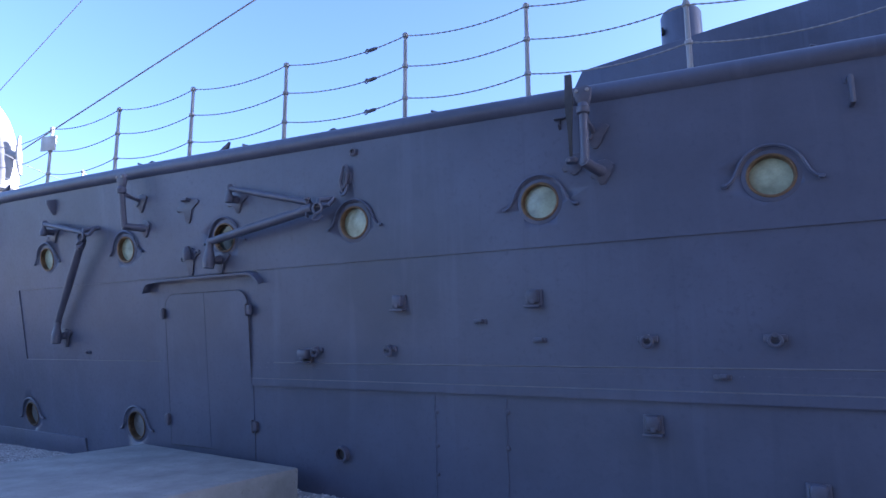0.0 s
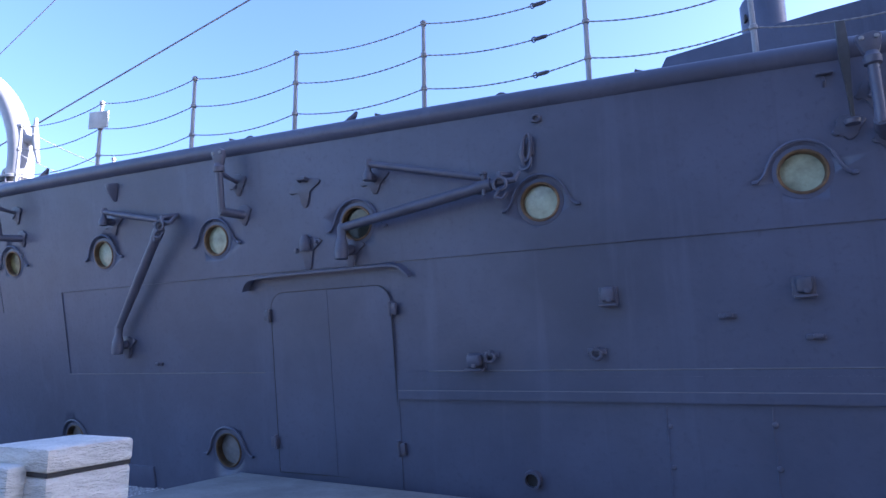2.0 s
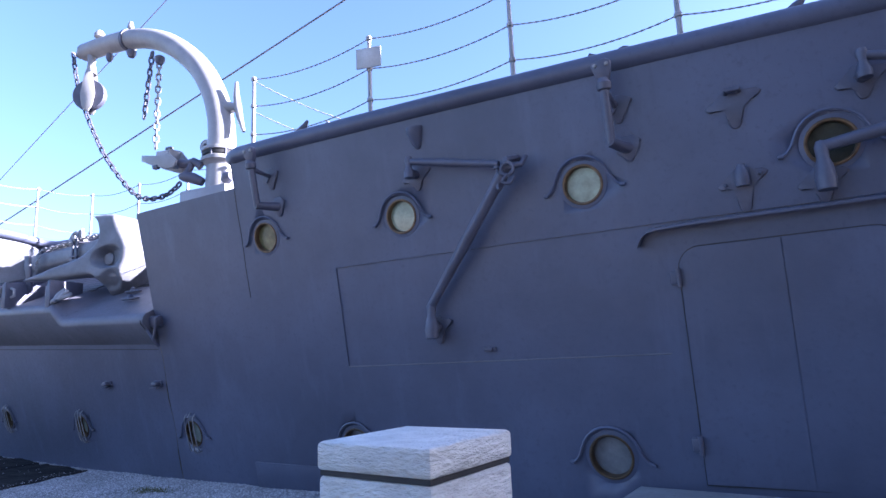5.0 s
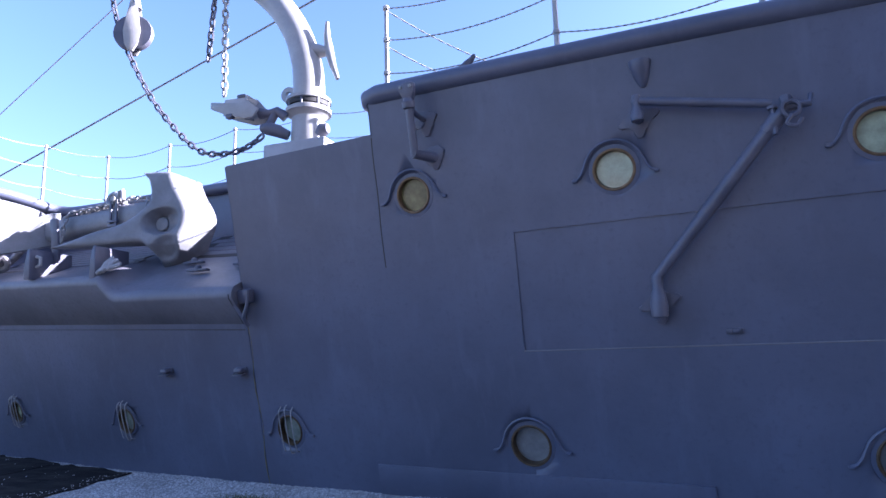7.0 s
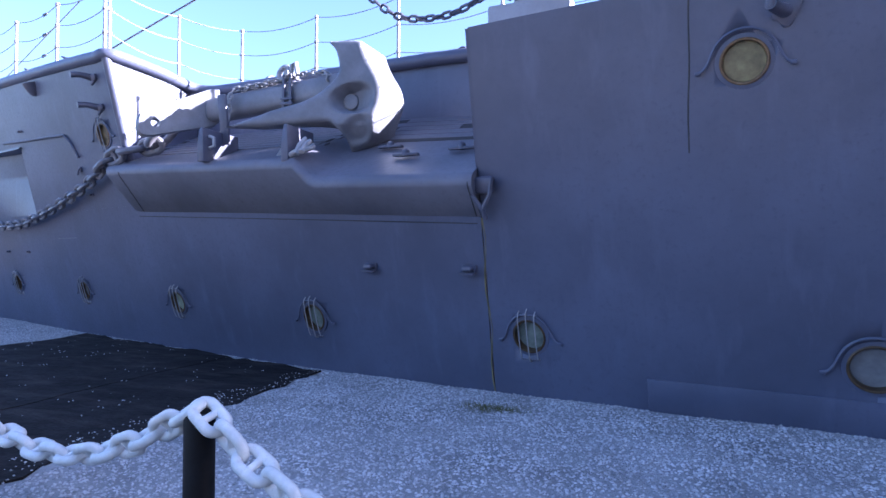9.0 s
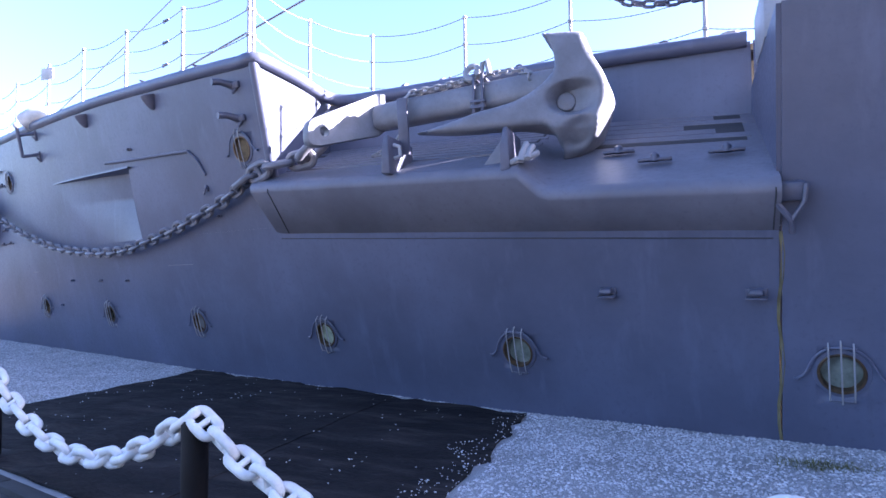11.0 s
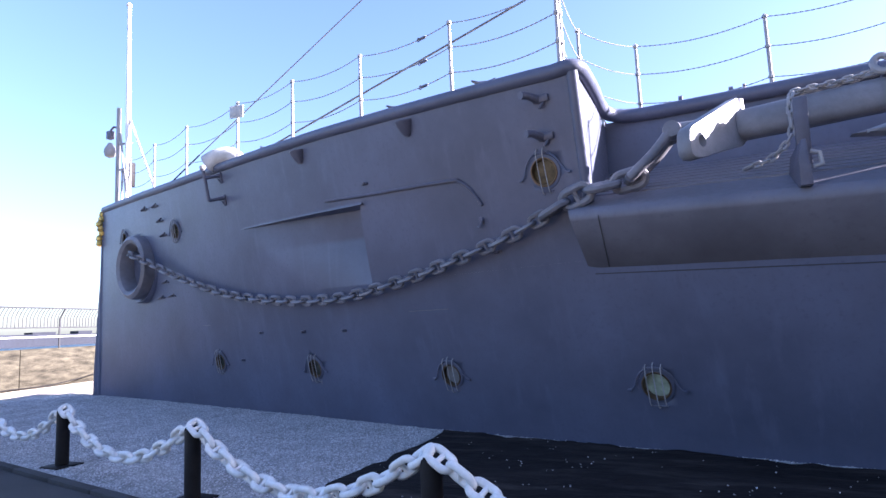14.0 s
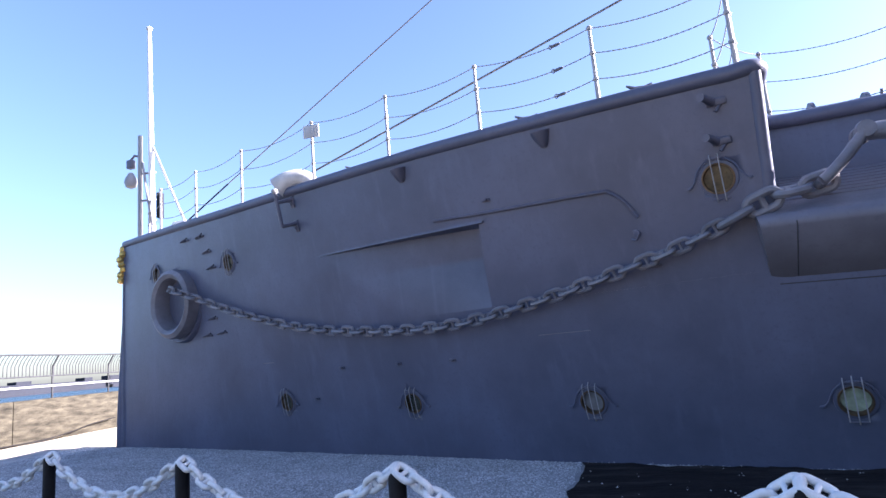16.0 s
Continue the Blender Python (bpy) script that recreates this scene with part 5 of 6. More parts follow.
inner = [Vector((x, z)) for x in np.arange(-15.9, -14.0, 0.018) for z in np.arange(2.7, 3.95, 0.018)]
keep_ = []
for p in inner:      # points well inside the outline
    odd = False
    for a, b in zip(rim, rim[1:] + rim[:1]):
        if (a.y > p.y) != (b.y > p.y) and p.x < a.x + (b.x - a.x) * (p.y - a.y) / (b.y - a.y):
            odd = not odd
    if odd and min((p - a).length for a in rim) > 0.014:
        keep_.append(p)
n_ = len(rim)
co_, _e, fa_, _a, _b, _c = delaunay_2d_cdt(rim + keep_, [(i, (i + 1) % n_) for i in range(n_)], [], 1, 1e-5)
bm = B()
front = [bm.verts.new((p.x, near_face(p.x, p.y) + relief(p), p.y)) for p in co_]
rear = [bm.verts.new((p.x, near_face(p.x, p.y) + max(crown_width(p.x), 0.18) + 0.02, p.y)) if p.x > -15.2 else bm.verts.new((p.x, near_face(p.x, p.y) + 0.075 + crown_width(p.x), p.y)) for p in co_]
for f in fa_:
    bm.faces.new([front[i] for i in f])
    bm.faces.new([rear[i] for i in f][::-1])
edge_ = {}
for f in fa_:
    for i in range(len(f)):
        k = tuple(sorted((f[i], f[(i + 1) % len(f)])))
        edge_[k] = edge_.get(k, 0) + 1
for (a, b), c_ in edge_.items():
    if c_ == 1:
        bm.faces.new((front[a], front[b], rear[b], rear[a]))
in_world("crown", bm, CASTING, anchor)
bm = B()
lathe(bm, [(0.10, -0.25), (0.10, -0.015), (0.085, 0.01), (0.045, 0.02), (0.001, 0.021)], Matrix.Translation((-14.44, 6.89, 3.265)) @ Matrix.Rotation(radians(10), 4, "Z") @ ROTX, 24)
in_world("crown_pin", bm, CASTING, anchor)

# chocks and lashings
def chock(x, y, z, h, turn, reach, label):
    ck = thing("anchor_chock", pose(x, y, z, 0, 0, turn), label, "chock", "anchor chocks")
    bm = B()
    prism(bm, [(-0.05, -0.05), (0.05, -0.05), (0.03, h), (-0.015, h), (-0.045, h * 0.5)], -0.24, reach, 0.012)
    part("plate", bm, GREY, ck)
    return ck


ck = chock(-16.28, 6.70, 2.66, 0.36, 2, 0.42, "upright grey steel chock plate with a post beside the anchor shank")
bm = B()
box(bm, (0.06, 0.10, 0.52), (0.12, 0.045, 0.62), 0.012, Matrix.Rotation(radians(8), 4, "X"))
part("post", bm, GREY, ck)
bm = B()
tube(bm, [(0.06, -0.16, 0.26), (0.13, -0.16, 0.24), (0.14, -0.16, 0.14), (0.07, -0.16, 0.12)], 0.022, 8)
part("lashing_eye", bm, PALE, ck)
ck = chock(-14.92, 6.52, 2.56, 0.36, 2, 0.30, "grey steel gusset chock with a shackle below the anchor fluke")
bm = B()
prism(bm, [(-0.36, -0.06), (-0.02, -0.06), (-0.02, 0.34), (-0.08, 0.31)], -0.02, 0.02, 0.008)
part("gusset", bm, ANCHOR, ck)
bm = B()
tube(bm, spline([(0.05, -0.2, 0.02), (0.14, -0.22, 0.05), (0.24, -0.2, 0.07), (0.28, -0.12, 0.11), (0.22, -0.06, 0.14), (0.10, -0.06, 0.12)], 3), 0.032, 8)
tube(bm, [(0.15, -0.24, 0.02), (0.17, -0.2, 0.12), (0.18, -0.12, 0.20), (0.20, -0.06, 0.12)], 0.034, 8)
tube(bm, [(0.22, -0.24, 0.04), (0.23, -0.18, 0.13), (0.24, -0.1, 0.18)], 0.03, 8)
part("shackle", bm, PALE, ck)
LASH = link_mesh("lash_link", 0.12, 0.075, 0.014, PALE, False, 10, 5)
lash = thing("lashing_chain", (-16.3, 6.8, 3.5), "small grey chain lashed over the anchor shank", "chain")
chain(lash, spline([(-15.52, 7.06, 3.70), (-15.9, 7.05, 3.655), (-16.2, 7.03, 3.63), (-16.27, 6.98, 3.56), (-16.29, 6.95, 3.35), (-16.31, 6.95, 3.17), (-16.48, 6.97, 3.0), (-16.72, 7.0, 2.93)], 6), LASH, 0.075)
chain(lash, spline([(-15.52, 7.12, 3.70), (-15.9, 7.11, 3.66), (-16.22, 7.09, 3.63)], 6), LASH, 0.075, 0.7, seed=5)
chain(lash, spline([(-15.35, 7.10, 3.73), (-15.1, 7.10, 3.74), (-14.88, 7.08, 3.70), (-14.85, 7.03, 3.6)], 6), LASH, 0.075, 0.3, seed=6)
clamp = thing("shank_clamp", (-15.42, 7.14, 3.5), "grey bolted clamp with a shackle round the anchor shank", "clamp")
bm = B()
for o in (-0.05, 0.05):
    box(bm, (-15.42 + o, 7.005, 3.50), (0.035, 0.03, 0.46), 0.006)
    box(bm, (-15.42 + o, 7.14, 3.695), (0.035, 0.30, 0.03), 0.006)
box(bm, (-15.42, 7.0, 3.36), (0.17, 0.04, 0.035), 0.006)
box(bm, (-15.42, 7.0, 3.42), (0.17, 0.04, 0.03), 0.006)
in_world("band", bm, GREY, clamp)
bm = B()
tube(bm, [V(-15.50 + 0.075 * math.cos(a), 7.05 + 0.03 * math.sin(a), 3.76 + 0.085 * math.sin(a)) for a in np.linspace(0, 2 * math.pi, 15)[:-1]], 0.034, 8, True)
tube(bm, [(-15.42, 6.97, 3.74), (-15.42, 7.2, 3.74)], 0.035, 10)
tube(bm, [(-15.40, 7.05, 3.70), (-15.38, 7.05, 3.85), (-15.33, 7.05, 3.87), (-15.30, 7.05, 3.72)], 0.03, 8)
in_world("shackle", bm, PALE, clamp)
for x, y in ((-13.6, 6.62), (-13.95, 6.95), (-13.0, 6.72)):
    zz = lip(x)[1] + (bed_in(x)[1] - lip(x)[1]) * (y - lip(x)[0]) / (bed_in(x)[0] - lip(x)[0])
    bm = B()
    box(bm, (0, 0, 0.015), (0.3, 0.07, 0.03), 0.01)
    lathe(bm, [(0.045, 0.0), (0.04, 0.06), (0.02, 0.08)], None, 10)
    part("bed_stud", bm, GREY, ship, m=Matrix.Translation((x, y, zz)))

# ---- anchor davit ----
DY = 6.98
davit = thing("anchor_davit", (-12.3, DY, 3.53), "pale grey curved tubular anchor davit lit by the sun", "davit")
bm = B()
box(bm, (-12.27, DY, 3.77), (0.84, 0.78, 0.48), 0.03)
in_world("plinth", bm, PALE, davit)
bm = B()
lathe(bm, [(0.27, 0), (0.27, 0.03), (0.215, 0.06), (0.205, 0.40), (0.25, 0.45), (0.285, 0.46), (0.285, 0.51), (0.25, 0.53), (0.23, 0.535), (0.23, 0.60), (0.28, 0.61), (0.28, 0.65), (0.21, 0.68)], Matrix.Translation((-12.3, DY, 4.01)), 30)
in_world("pivot_collar", bm, PALE, davit)
# dark ring that fills and darkens the collar's groove
bm = B()
lathe(bm, [(0.235, 0.545), (0.262, 0.545), (0.262, 0.60), (0.235, 0.60)], Matrix.Translation((-12.3, DY, 4.01)), 30, True)
in_world("dark_groove_ring", bm, DARK, davit, "dark ring laid in the collar groove")
for k in range(8):
    q = 2 * math.pi * k / 8 + 0.2
    bm = B()
    lathe(bm, [(0.018, 0.0), (0.018, 0.10)], Matrix.Translation((-12.3 + 0.255 * math.cos(q), DY + 0.255 * math.sin(q), 4.52)), 8)
    in_world("collar_bolt", bm, GREY, davit)
bm = B()
tube(bm, [(-12.02, DY - 0.2, 4.10), (-11.96, DY - 0.22, 4.16), (-11.90, DY - 0.22, 4.16)], [0.07, 0.085, 0.06], 12)
in_world("stop_lug", bm, GREY, davit)
bm = B()
lathe(bm, [(0.04, -0.025), (0.10, -0.025), (0.105, 0.0), (0.10, 0.025), (0.04, 0.025)], Matrix.Translation((-12.57, DY - 0.03, 4.77)) @ ROTX, 18, True)
box(bm, (-12.47, DY - 0.03, 4.77), (0.1, 0.045, 0.09), 0.012)
in_world("eye_lug", bm, PALE, davit)
bm = B()
arc = spline([(-12.30, DY, 4.6), (-12.30, DY, 4.9), (-12.34, DY, 5.2), (-12.48, DY, 5.62), (-12.80, DY, 6.12), (-13.34, DY - 0.02, 6.60), (-13.96, DY - 0.04, 6.88), (-14.68, DY - 0.06, 6.97), (-15.35, DY - 0.08, 6.96)], 5)
tube(bm, arc, [0.205 - 0.06 * (i / (len(arc) - 1)) for i in range(len(arc))], 20)
in_world("arm", bm, PALE, davit)
bm = B()
tube(bm, [(-14.34, DY - 0.05, 6.94), (-14.29, DY - 0.05, 6.93)], 0.182, 20)
in_world("band", bm, GREY, davit)
bm = B()
tube(bm, [(-12.36, DY, 5.34), (-12.2, DY, 5.31), (-12.03, DY, 5.28)], [0.17, 0.10, 0.055], 12)
tube(bm, [(-12.04, DY, 5.68), (-12.04, DY, 5.48), (-12.01, DY, 5.28), (-11.96, DY, 5.08), (-11.89, DY, 4.88)], [0.025, 0.045, 0.06, 0.045, 0.025], 10)
in_world("horn_cleat", bm, PALE, davit)
for x, z, r in ((-15.0, 7.16, 0.085), (-14.25, 7.12, 0.05), (-14.72, 6.76, 0.06), (-14.2, 6.70, 0.075), (-15.45, 6.92, 0.08), (-13.55, 6.42, 0.08)):
    bm = B()
    lathe(bm, [(r * 0.5, -0.03), (r, 0.0), (r, 0.05), (r * 0.6, 0.11), (0.01, 0.12)], Matrix.Translation((x, DY - 0.08, z)) @ (Matrix.Rotation(math.pi, 4, "X") if z < 6.9 else Matrix()), 12)
    in_world("lug", bm, PALE if z > 6.9 else GREY, davit)
block = thing("pulley_block", (-15.12, 6.88, 6.1), "grey steel pulley block hanging from the davit head", "pulley")
bm = B()
lathe(bm, [(0.001, -0.05), (0.26, -0.05), (0.27, -0.03), (0.24, 0.0), (0.27, 0.03), (0.26, 0.05), (0.001, 0.05)], Matrix.Translation((-15.12, 6.88, 6.12)) @ Matrix.Rotation(radians(25), 4, "Z") @ ROTX, 26)
in_world("sheave", bm, GREY, block)
for o in (-0.09, 0.06):
    bm = B()
    prism(bm, [(-0.05, 0.42), (0.05, 0.42), (0.085, 0.22), (0.12, 0.0), (0.09, -0.2), (0.03, -0.31), (-0.03, -0.31), (-0.09, -0.2), (-0.12, 0.0), (-0.085, 0.22)], o, o + 0.03, 0.008)
    bmesh.ops.transform(bm, matrix=Matrix.Translation((-15.12, 6.88, 6.12)) @ Matrix.Rotation(radians(25), 4, "Z"), verts=bm.verts)
    in_world("cheek", bm, PALE, block)
bm = B()
tube(bm, [(-15.12, 6.88, 6.5), (-15.13, 6.88, 6.68), (-15.15, 6.89, 6.85)], [0.09, 0.06, 0.07], 10)
in_world("swivel", bm, PALE, block)
DCP = link_mesh("pale_link", 0.155, 0.095, 0.017, PALE, False, 10, 5)
DCH = link_mesh("davit_link", 0.155, 0.095, 0.017, GREY, False, 10, 5)
dch = thing("davit_chain", (-15.5, 6.88, 7.0), "dark grey chain slung from the davit head to its foot", "chain")
chain(dch, spline([(-15.62, 6.88, 7.02), (-15.50, 6.88, 6.55), (-15.28, 6.88, 6.0), (-14.75, 6.88, 5.10), (-14.22, 6.88, 4.48), (-13.85, 6.86, 4.18), (-13.52, 6.80, 4.07), (-13.2, 6.74, 4.04), (-12.97, 6.70, 4.07), (-12.72, 6.64, 4.15)], 6), DCH, 0.11)
for x, z0, z1, tx in ((-13.72, 6.56, 5.40, -0.02), (-13.56, 6.34, 4.86, 0.10)):
    c2 = thing("hanging_chain", (x, 6.9, z0), "short grey chain hanging from the davit", "chain", "davit hanging chains")
    chain(c2, [(x, 6.9, z0), (x + tx / 2, 6.86, (z0 + z1) / 2), (x + tx, 6.82, z1)], DCP if z1 < 5 else DCH, 0.11)
cr = thing("davit_crutch", (-12.7, 6.75, 4.4), "pale grey hinged open steel bracket at the davit foot", "arm")
lo_e = [(-13.49, 4.60), (-13.3, 4.51), (-13.0, 4.40), (-12.86, 4.40)]
bm = B()
prism(bm, [(-13.47, 4.82), (-13.15, 4.80), (-12.97, 4.74), (-12.85, 4.60), (-12.78, 4.50)] + lo_e[::-1], 6.84, 6.88, 0.01)
in_world("cheek", bm, PALE, cr)
bm = B()
prism(bm, [(-13.49, 4.69), (-13.24, 4.64), (-13.04, 4.60), (-12.97, 4.66), (-12.87, 4.56), (-12.78, 4.50)] + lo_e[::-1], 6.60, 6.64, 0.01)
in_world("cheek", bm, PALE, cr)
bm = B()
box(bm, (-13.24, 6.74, 4.55), (0.5, 0.22, 0.03), 0.01, Matrix.Rotation(radians(20), 4, "Y"))
box(bm, (-13.0, 6.74, 4.62), (0.04, 0.22, 0.2), 0.01, Matrix.Rotation(radians(20), 4, "Y"))
in_world("trough", bm, PALE, cr)
bm = B()
box(bm, (-13.2, 6.62, 4.46), (0.1, 0.07, 0.06), 0.015)
in_world("stud", bm, GREY, cr)
bm = B()
box(bm, (-13.22, 6.86, 4.83), (0.12, 0.06, 0.04), 0.012)
in_world("stud", bm, GREY, cr)
bm = B()
tube(bm, [(-12.84, 6.74, 4.49), (-12.70, 6.74, 4.47), (-12.62, 6.76, 4.50), (-12.52, 6.82, 4.42)], [0.07, 0.045, 0.05, 0.07], 12)
tube(bm, [(-12.80, 6.70, 4.27), (-12.72, 6.72, 4.27), (-12.6, 6.76, 4.23), (-12.48, 6.82, 4.17)], [0.045, 0.085, 0.08, 0.06], 12)
tube(bm, [(-12.72, 6.74, 4.30), (-12.64, 6.76, 4.46)], 0.05, 10)
in_world("knuckle", bm, GREY, cr)


# ---- deck rails ----
def rail_run(posts_, label, heights=(0.34, 0.67, 0.99), slips=()):
    th = thing("guard_rail", posts_[0][0], label, "railing", "deck guard rails")
    for k, (p, h) in enumerate(posts_):
        bm = B()
        tube(bm, [p, p + V(0, 0, h * 0.66), p + V(0, 0, h)], [0.026, 0.022, 0.02], 8)
        for q in heights:
            lathe(bm, [(0.02, -0.03), (0.034, -0.015), (0.034, 0.015), (0.02, 0.03)], Matrix.Translation(p + V(0, 0, q * h)), 8)
        in_world("stanchion", bm, PALE, th)
    for k, ((p, h), (q, g)) in enumerate(zip(posts_, posts_[1:])):
        for u_ in heights:
            a, b = p + V(0, 0, u_ * h), q + V(0, 0, u_ * g)
            n = max(8, int((b - a).length / 0.032))
            bm = B()
            tube(bm, sag(a, b, 0.055 * (b - a).length, n), [0.0045 if i % 2 else 0.009 for i in range(n + 1)], 5)
            in_world("rail_chain", bm, ROPE, th)
            if k in slips:
                q_ = sag(a, b, 0.055 * (b - a).length, n)
                i = int(n * 0.7)
                bm = B()
                tube(bm, [q_[i], q_[i + 1], q_[i + 3], q_[i + 4]], [0.012, 0.02, 0.02, 0.012], 8)
                tube(bm, [q_[i] + V(0.02 * math.cos(w), 0, 0.026 * math.sin(w)) for w in np.linspace(0, 2 * math.pi, 11)[:-1]], 0.007, 5, True)
                in_world("slip_hook", bm, GREY, th)


aft = [(V(x, hull(x, 3.9) + 0.30, 3.86), 1.08) for x in (-10.72, -9.02, -7.42, -5.96, -4.43, -2.83, -1.49, -0.05, 1.45, 3.0, 4.6)]
rail_run(aft, "grey stanchions with three sagging rows of chain on the deck edge", slips=(4,))
fwd = [(V(x, hull(x, rail_z(x)) + 0.10, rail_z(x) + 0.02), h) for x, h in ((-30.6, 0.85), (-30.0, 1.04), (-28.42, 1.10), (-26.74, 1.14), (-24.70, 1.11), (-23.05, 1.05), (-21.47, 1.01), (-19.87, 1.01), (-18.42, 1.02))]
rail_run(fwd, "pale stanchions with three sagging rows of chain along the forecastle", slips=(6,))
rec = [(fwd[-1][0] + V(0.02, 0.06, 0), 1.02)] + [(V(x, y, z), h) for x, y, z, h in ((-18.47, 8.25, 4.18, 1.18), (-17.83, 9.0, 4.03, 1.27), (-16.24, 8.84, 4.03, 1.22), (-14.70, 8.63, 4.02, 1.22), (-13.1, 8.5, 4.0, 1.22), (-11.5, 8.45, 3.95, 1.2), (-10.72, 7.4, 3.83, 1.1))]
rail_run(rec, "pale stanchions with sagging chains behind the anchor bed")
# square plates tied to two stanchions
for p, h, w in ((aft[1][0], 0.82, 0.14), (fwd[4][0], 0.92, 0.14)):
    bm = B()
    box(bm, p + V(0.02, -0.05, h), (w * 2, 0.02, w * 1.6), 0.004, Matrix.Rotation(radians(8), 4, "Z"))
    solo("notice_plate", bm, VENT, "small pale plate tied to a rail stanchion", "plate", "plates on stanchions")
# light ladder rail by the davit
ld = thing("rail_ladder", aft[0][0], "pale diagonal chains from the end stanchion", "chain")
for z0, z1 in ((1.05, 0.35), (0.66, 0.05)):
    bm = B()
    tube(bm, sag(aft[0][0] + V(0, 0, z0), aft[0][0] + V(1.6, 0.9, z1), 0.10, 40), [0.004 if i % 2 else 0.009 for i in range(41)], 5)
    in_world("chain_run", bm, PALE, ld)

# mooring cleats and eyes along the deck edge
def deck_cleat(p, turn=0):
    th = thing("deck_cleat", pose(*p, 0, 0, turn) @ Matrix.Scale(0.6, 4), "dark two-horned cleat on the deck edge", "cleat", "deck cleats")
    bm = B()
    lathe(bm, [(0.07, 0), (0.05, 0.05), (0.045, 0.11)], None, 10)
    part("foot", bm, GREY, th)
    bm = B()
    tube(bm, [(-0.24, 0, 0.2), (-0.1, 0, 0.13), (0.1, 0, 0.13), (0.24, 0, 0.2)], [0.02, 0.045, 0.045, 0.02], 8)
    part("horn", bm, GREY, th)
for x in (0.95, -2.3, -4.75, -6.55):
    deck_cleat((x, hull(x, 3.9) + 0.16, rail_z(x) + 0.02), 15)
for x in (-19.4, -20.8, -23.8):
    deck_cleat((x, hull(x, 4.4) + 0.12, rail_z(x) + 0.03), 15)
for x in (-17.5, -16.9):
    deck_cleat((x, back_y(x) + 0.25, back_z(x) + 0.03), 10)
for x in (-3.6, -6.4, -15.3, -13.55):
    p = V(x, hull(x, 3.9) + 0.1, rail_z(x) + 0.06) if x > -11 else V(x, back_y(x) + 0.05, back_z(x) + 0.09)
    bm = B()
    tube(bm, [p + V(0.06 * math.cos(a), 0, 0.06 * math.sin(a)) for a in np.linspace(0, 2 * math.pi, 13)[:-1]], 0.014, 6, True)
    solo("ring_bolt", bm, GREY, "small grey ring bolt on the deck edge", "ring bolt", "deck ring bolts")
for x, z in ((-5.3, 3.92), (-9.95, 4.0)):
    fl = thing("fairlead", pose(x, hull(x, 3.9) + 0.14, z - 0.09, 0, 0, -8), "dark open horned fairlead on the deck edge", "fairlead", "deck fairleads")
    bm = B()
    box(bm, (-0.05, 0, 0.035), (0.52, 0.14, 0.07), 0.02)
    part("base", bm, GREY, fl)
    bm = B()
    tube(bm, spline([(0.05, 0, 0.05), (0.12, 0, 0.11), (0.17, 0, 0.15), (0.21, 0, 0.20)], 3), [0.05, 0.05, 0.045, 0.04, 0.04, 0.035, 0.03, 0.025, 0.02, 0.012], 8)
    part("horn", bm, GREY, fl)
win = thing("winch", (-17.0, 9.15, 4.05), "low grey deck winch behind the anchor bed", "winch")
bm = B()
tube(bm, [(-0.30, 0, 0.27), (0.30, 0, 0.27)], 0.12, 14)
for xe in (-0.34, 0.28):
    tube(bm, [(xe, 0, 0.27), (xe + 0.05, 0, 0.27)], 0.19, 16)
part("drum", bm, GREY, win)
bm = B()
box(bm, (0, 0, 0.04), (0.95, 0.42, 0.08), 0.02)
part("bed", bm, GREY, win)
bm = B()
box(bm, (0.46, 0, 0.19), (0.16, 0.26, 0.28), 0.05)
tube(bm, [(0.46, -0.1, 0.3), (0.46, -0.16, 0.42)], 0.02, 6)
part("gear_case", bm, GREY, win)
bm = B()
lathe(bm, [(0.09, 0.0), (0.06, 0.06), (0.055, 0.18), (0.085, 0.25), (0.085, 0.28), (0.02, 0.3)], Matrix.Translation((-0.47, 0, 0.06)), 14)
part("warping_head", bm, GREY, win)
def bitts(x, y, s, label):
    bol = thing("mooring_bitts", pose(x, y, 4.0) @ Matrix.Scale(s, 4), label, "bollard", "mooring bitts")
    bm = B()
    box(bm, (0, 0, 0.03), (0.7, 0.3, 0.06), 0.015)
    part("foot_plate", bm, GREY, bol)
    for o in (-0.19, 0.19):
        bm = B()
        lathe(bm, [(0.09, 0.03), (0.085, 0.24), (0.115, 0.26), (0.115, 0.30), (0.05, 0.33)], Matrix.Translation((o, 0, 0)), 14)
        part("bitt", bm, PALE, bol)
bitts(-12.65, 8.5, 1.0, "pair of short pale grey mooring bitts")
bitts(-14.1, 8.42, 0.8, "small pair of pale grey mooring bitts")

# gooseneck vents, jackstaff and lamp on the forecastle
def cowl(x, y, s, turn):
    th = thing("cowl_vent", pose(x, y, rail_z(x) - 0.14, 0, 0, turn), "white painted gooseneck deck ventilator", "ventilator", "forecastle vents")
    bm = B()
    line = spline([(0, 0, 0), (0, 0, 0.22), (-0.05, 0, 0.37), (-0.24, 0, 0.46), (-0.50, 0, 0.43), (-0.74, 0, 0.30)], 4)
    tube(bm, [p * s for p in line], [s * lerp([(0, 0.15), (0.4, 0.16), (0.7, 0.19), (1.0, 0.23)], i / 20) for i in range(21)], 22)
    part("hood", bm, VENT, th)
cowl(-24.9, 8.85, 0.85, 14)
jack = thing("jackstaff", (-31.1, 11.2, 4.9), "tall white jackstaff with a shorter steel mast and braces", "flagpole")
bm = B()
tube(bm, [(-31.0, 11.25, 4.9), (-31.05, 11.25, 7.6), (-31.1, 11.25, 10.55)], [0.075, 0.065, 0.05], 12)
lathe(bm, [(0.04, 0), (0.075, 0.03), (0.075, 0.08), (0.03, 0.12)], Matrix.Translation((-31.1, 11.25, 10.55)), 12)
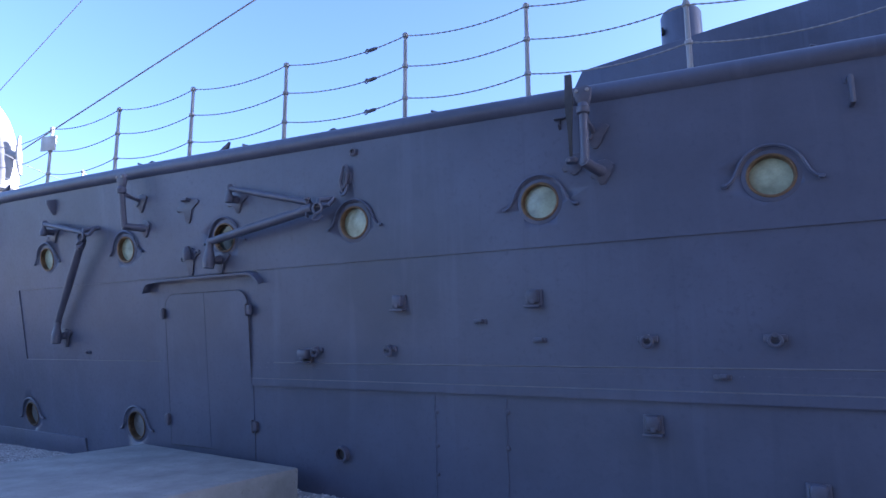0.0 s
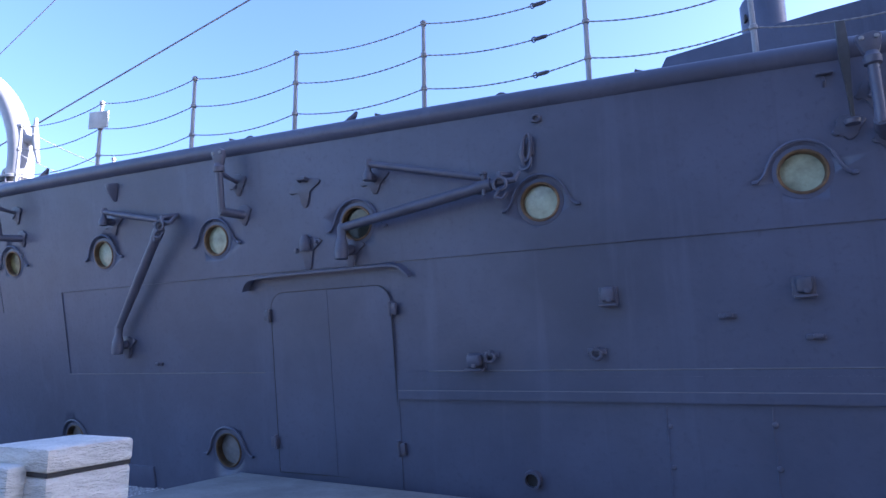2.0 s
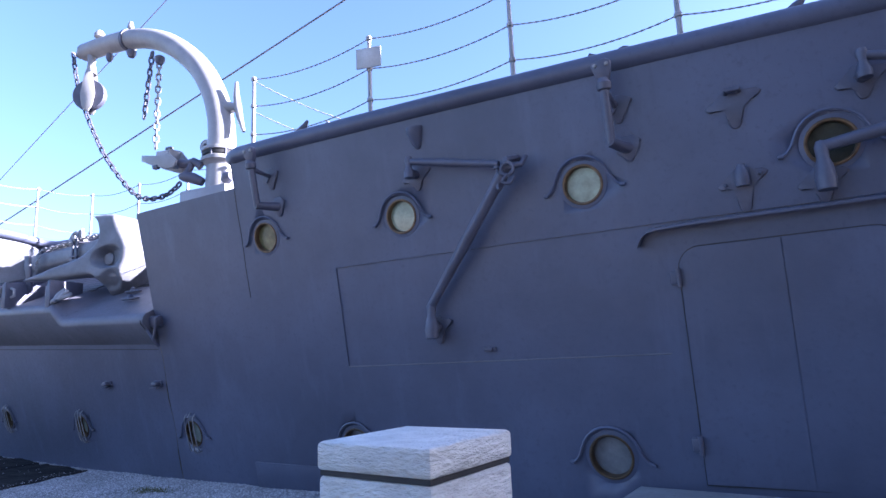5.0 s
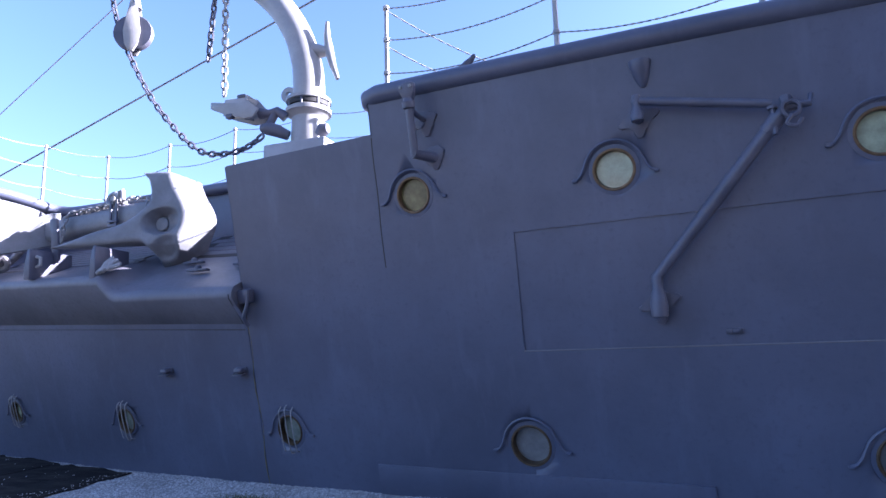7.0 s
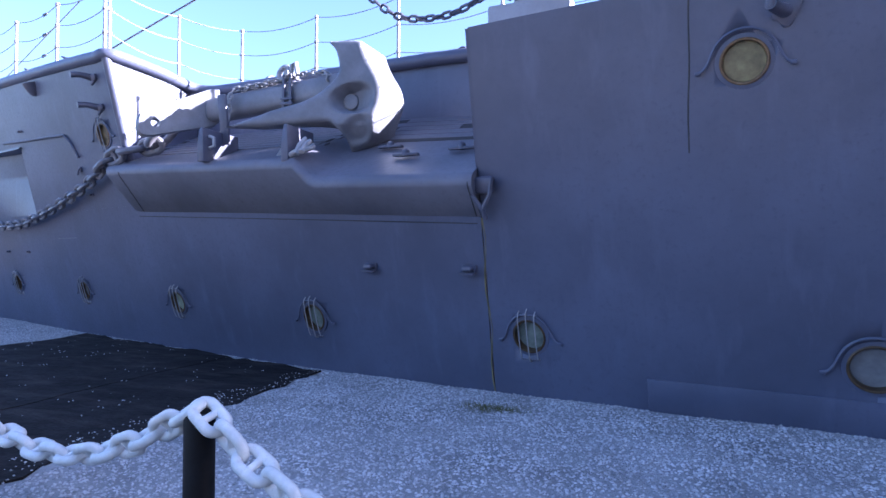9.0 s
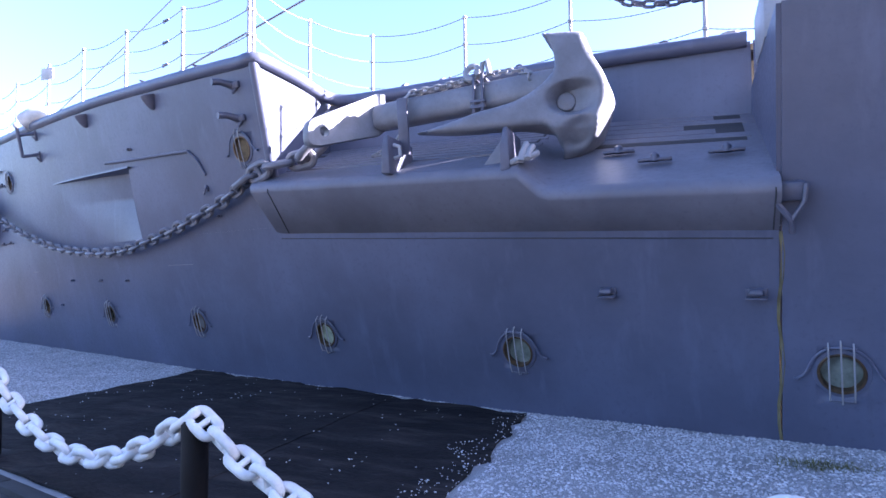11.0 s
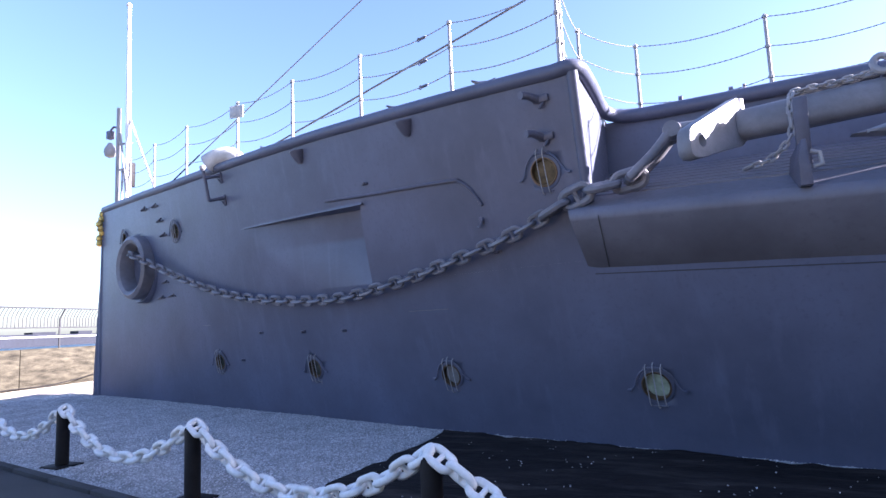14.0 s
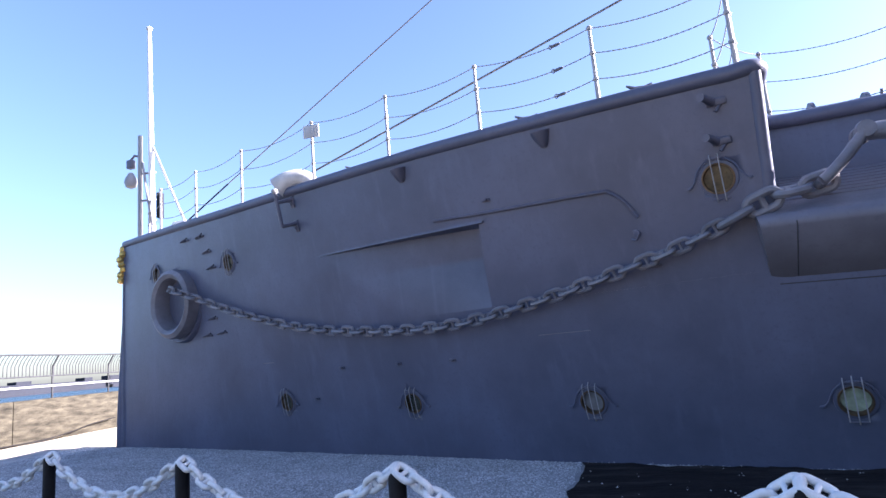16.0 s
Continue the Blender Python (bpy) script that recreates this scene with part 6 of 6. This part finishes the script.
in_world("staff", bm, WHITE, jack)
bm = B()
tube(bm, [(-31.35, 11.2, 4.9), (-31.35, 11.2, 7.7)], 0.055, 10)
in_world("mast", bm, PALE, jack)
for a, b in (((-31.05, 11.25, 7.5), (-29.9, 11.3, 5.0)), ((-31.3, 11.22, 7.0), (-30.7, 11.0, 4.95)), ((-31.35, 11.2, 6.7), (-30.95, 11.3, 6.7)), ((-31.35, 11.2, 6.0), (-30.95, 11.3, 6.0))):
    bm = B()
    tube(bm, [a, b], 0.028, 6)
    in_world("brace", bm, PALE, jack)
lamp = thing("bow_lamp", (-31.55, 11.15, 6.6), "pale bell-shaped lamp on a bracket of the bow mast", "lamp")
bm = B()
lathe(bm, [(0.05, 0.16), (0.07, 0.13), (0.14, 0.0), (0.155, -0.1), (0.12, -0.2), (0.04, -0.24)], Matrix.Translation((-31.6, 11.15, 6.6)), 18)
in_world("shade", bm, PALE, lamp)
bm = B()
box(bm, (-31.6, 11.15, 6.98), (0.18, 0.14, 0.22), 0.02)
tube(bm, [(-31.6, 11.15, 7.1), (-31.5, 11.17, 7.2), (-31.36, 11.2, 7.15)], 0.03, 6)
in_world("bracket", bm, GREY, lamp)
bm = B()
box(bm, (-30.35, 10.85, 5.65), (0.10, 0.14, 0.62), 0.015)
solo("signal_box", bm, BLACK, "narrow black box fixed on a rail stanchion", "box", m=None)
bm = B()
box(bm, (-29.9, 11.1, 5.08), (0.4, 0.35, 0.3), 0.05)
solo("deck_locker", bm, WHITE, "small white locker on the forecastle deck", "locker")

# wire stays rising aft to the mast
for a, b, nm in (((-29.6, 12.28, 6.35), (27.0, 9.51, 36.4), "long thin wire stay rising from the forecastle"), ((-30.6, 12.05, 5.02), (27.0, 11.13, 22.2), "long grey wire stay rising from the stem")):
    a, b = V(*a), V(*b)
    th = thing("wire_stay", a, nm, "wire stay", "forward stays")
    bm = B()
    tube(bm, sag(a, b, 0.15, 24), 0.014 if a.z > 5.5 else 0.021, 6)
    in_world("wire", bm, STAY, th)
    bm = B()
    d = (b - a).normalized()
    lo = a - d * (a.z - 4.72) / max(0.1, d.z)
    tube(bm, [lo, lo + d * 0.12, lo + d * 0.5, lo + d * 0.62], [0.02, 0.032, 0.032, 0.015], 8)
    tube(bm, [lo + d * 0.6, a + d * 0.05], 0.02, 6)
    in_world("turnbuckle", bm, BLACK, th)

# forward gun house on the deck and, aft of it, an unseen shading block
gun = thing("gun_turret", (0.5, 13.5, 3.85), "large grey armoured gun house with a sloping front on the deck", "turret")
bm = B()
prism(bm, [(-2.6, 3.8), (-2.3, 6.1), (-1.97, 6.74), (0.4, 7.07), (6.5, 7.82), (6.5, 3.8)], 10.9, 16.4, 0.03)
in_world("gun_house", bm, HULL, gun)
bm = B()
lathe(bm, [(0.37, 0.0), (0.37, 1.0), (0.34, 1.06), (0.001, 1.08)], Matrix.Translation((-0.22, 11.85, 6.9)), 26)
in_world("sighting_hood", bm, HULL, gun)
# solid near-black box, its colour standing for the slit's unlit inside
bm = B()
box(bm, (-0.55, 11.62, 7.55), (0.04, 0.14, 0.12), 0.01)
in_world("sight_slit", bm, DARK, gun)
# unseen block, added to shut off low sun from aft
bm = B()
box(bm, (14.6, 13.0, 6.08), (11.0, 11.5, 12.3), 0.1)
solo("deckhouse", bm, HULL, "tall plain grey unseen block added aft to cast shade", "deckhouse")
# unseen block, added to keep low sky light off the aft hull
bm = B()
box(bm, (20.5, -14.0, 7.48), (54.0, 8.0, 15.0), 0.05)
solo("sky_blocker", bm, SEAWALL, "long plain unseen block added to cut sky light on the hull", "building")
bm = B()
vs = [(-4.55, hull(-4.5, 3.9) + 1.6, 3.82)]
box(bm, (-5.4, hull(-5.4, 3.9) + 1.3, 4.02), (2.4, 1.2, 0.34), 0.05)
solo("deck_hatch", bm, HULL, "low grey hatch coaming on the deck", "hatch")

# tuft of dry grass by the hull
rng = np.random.default_rng(11)
bm = B()
for i in range(420):
    x, y = -12.45 + rng.normal(0, 0.16), 6.12 + rng.normal(0, 0.07)
    a, h = rng.uniform(0, 6.28), rng.uniform(0.02, 0.06)
    z = gravel_z(x, y)
    q = V(math.cos(a), math.sin(a), 0)
    s = V(-q.y, q.x, 0) * 0.003
    p = V(x, y, z)
    bm.faces.new([bm.verts.new(p - s), bm.verts.new(p + s), bm.verts.new(p + q * h * 1.2 + V(0, 0, h))])
solo("grass_tuft", bm, GRASS, "thin tuft of dry grass in the gravel", "grass", kind="stuff", smooth=False)
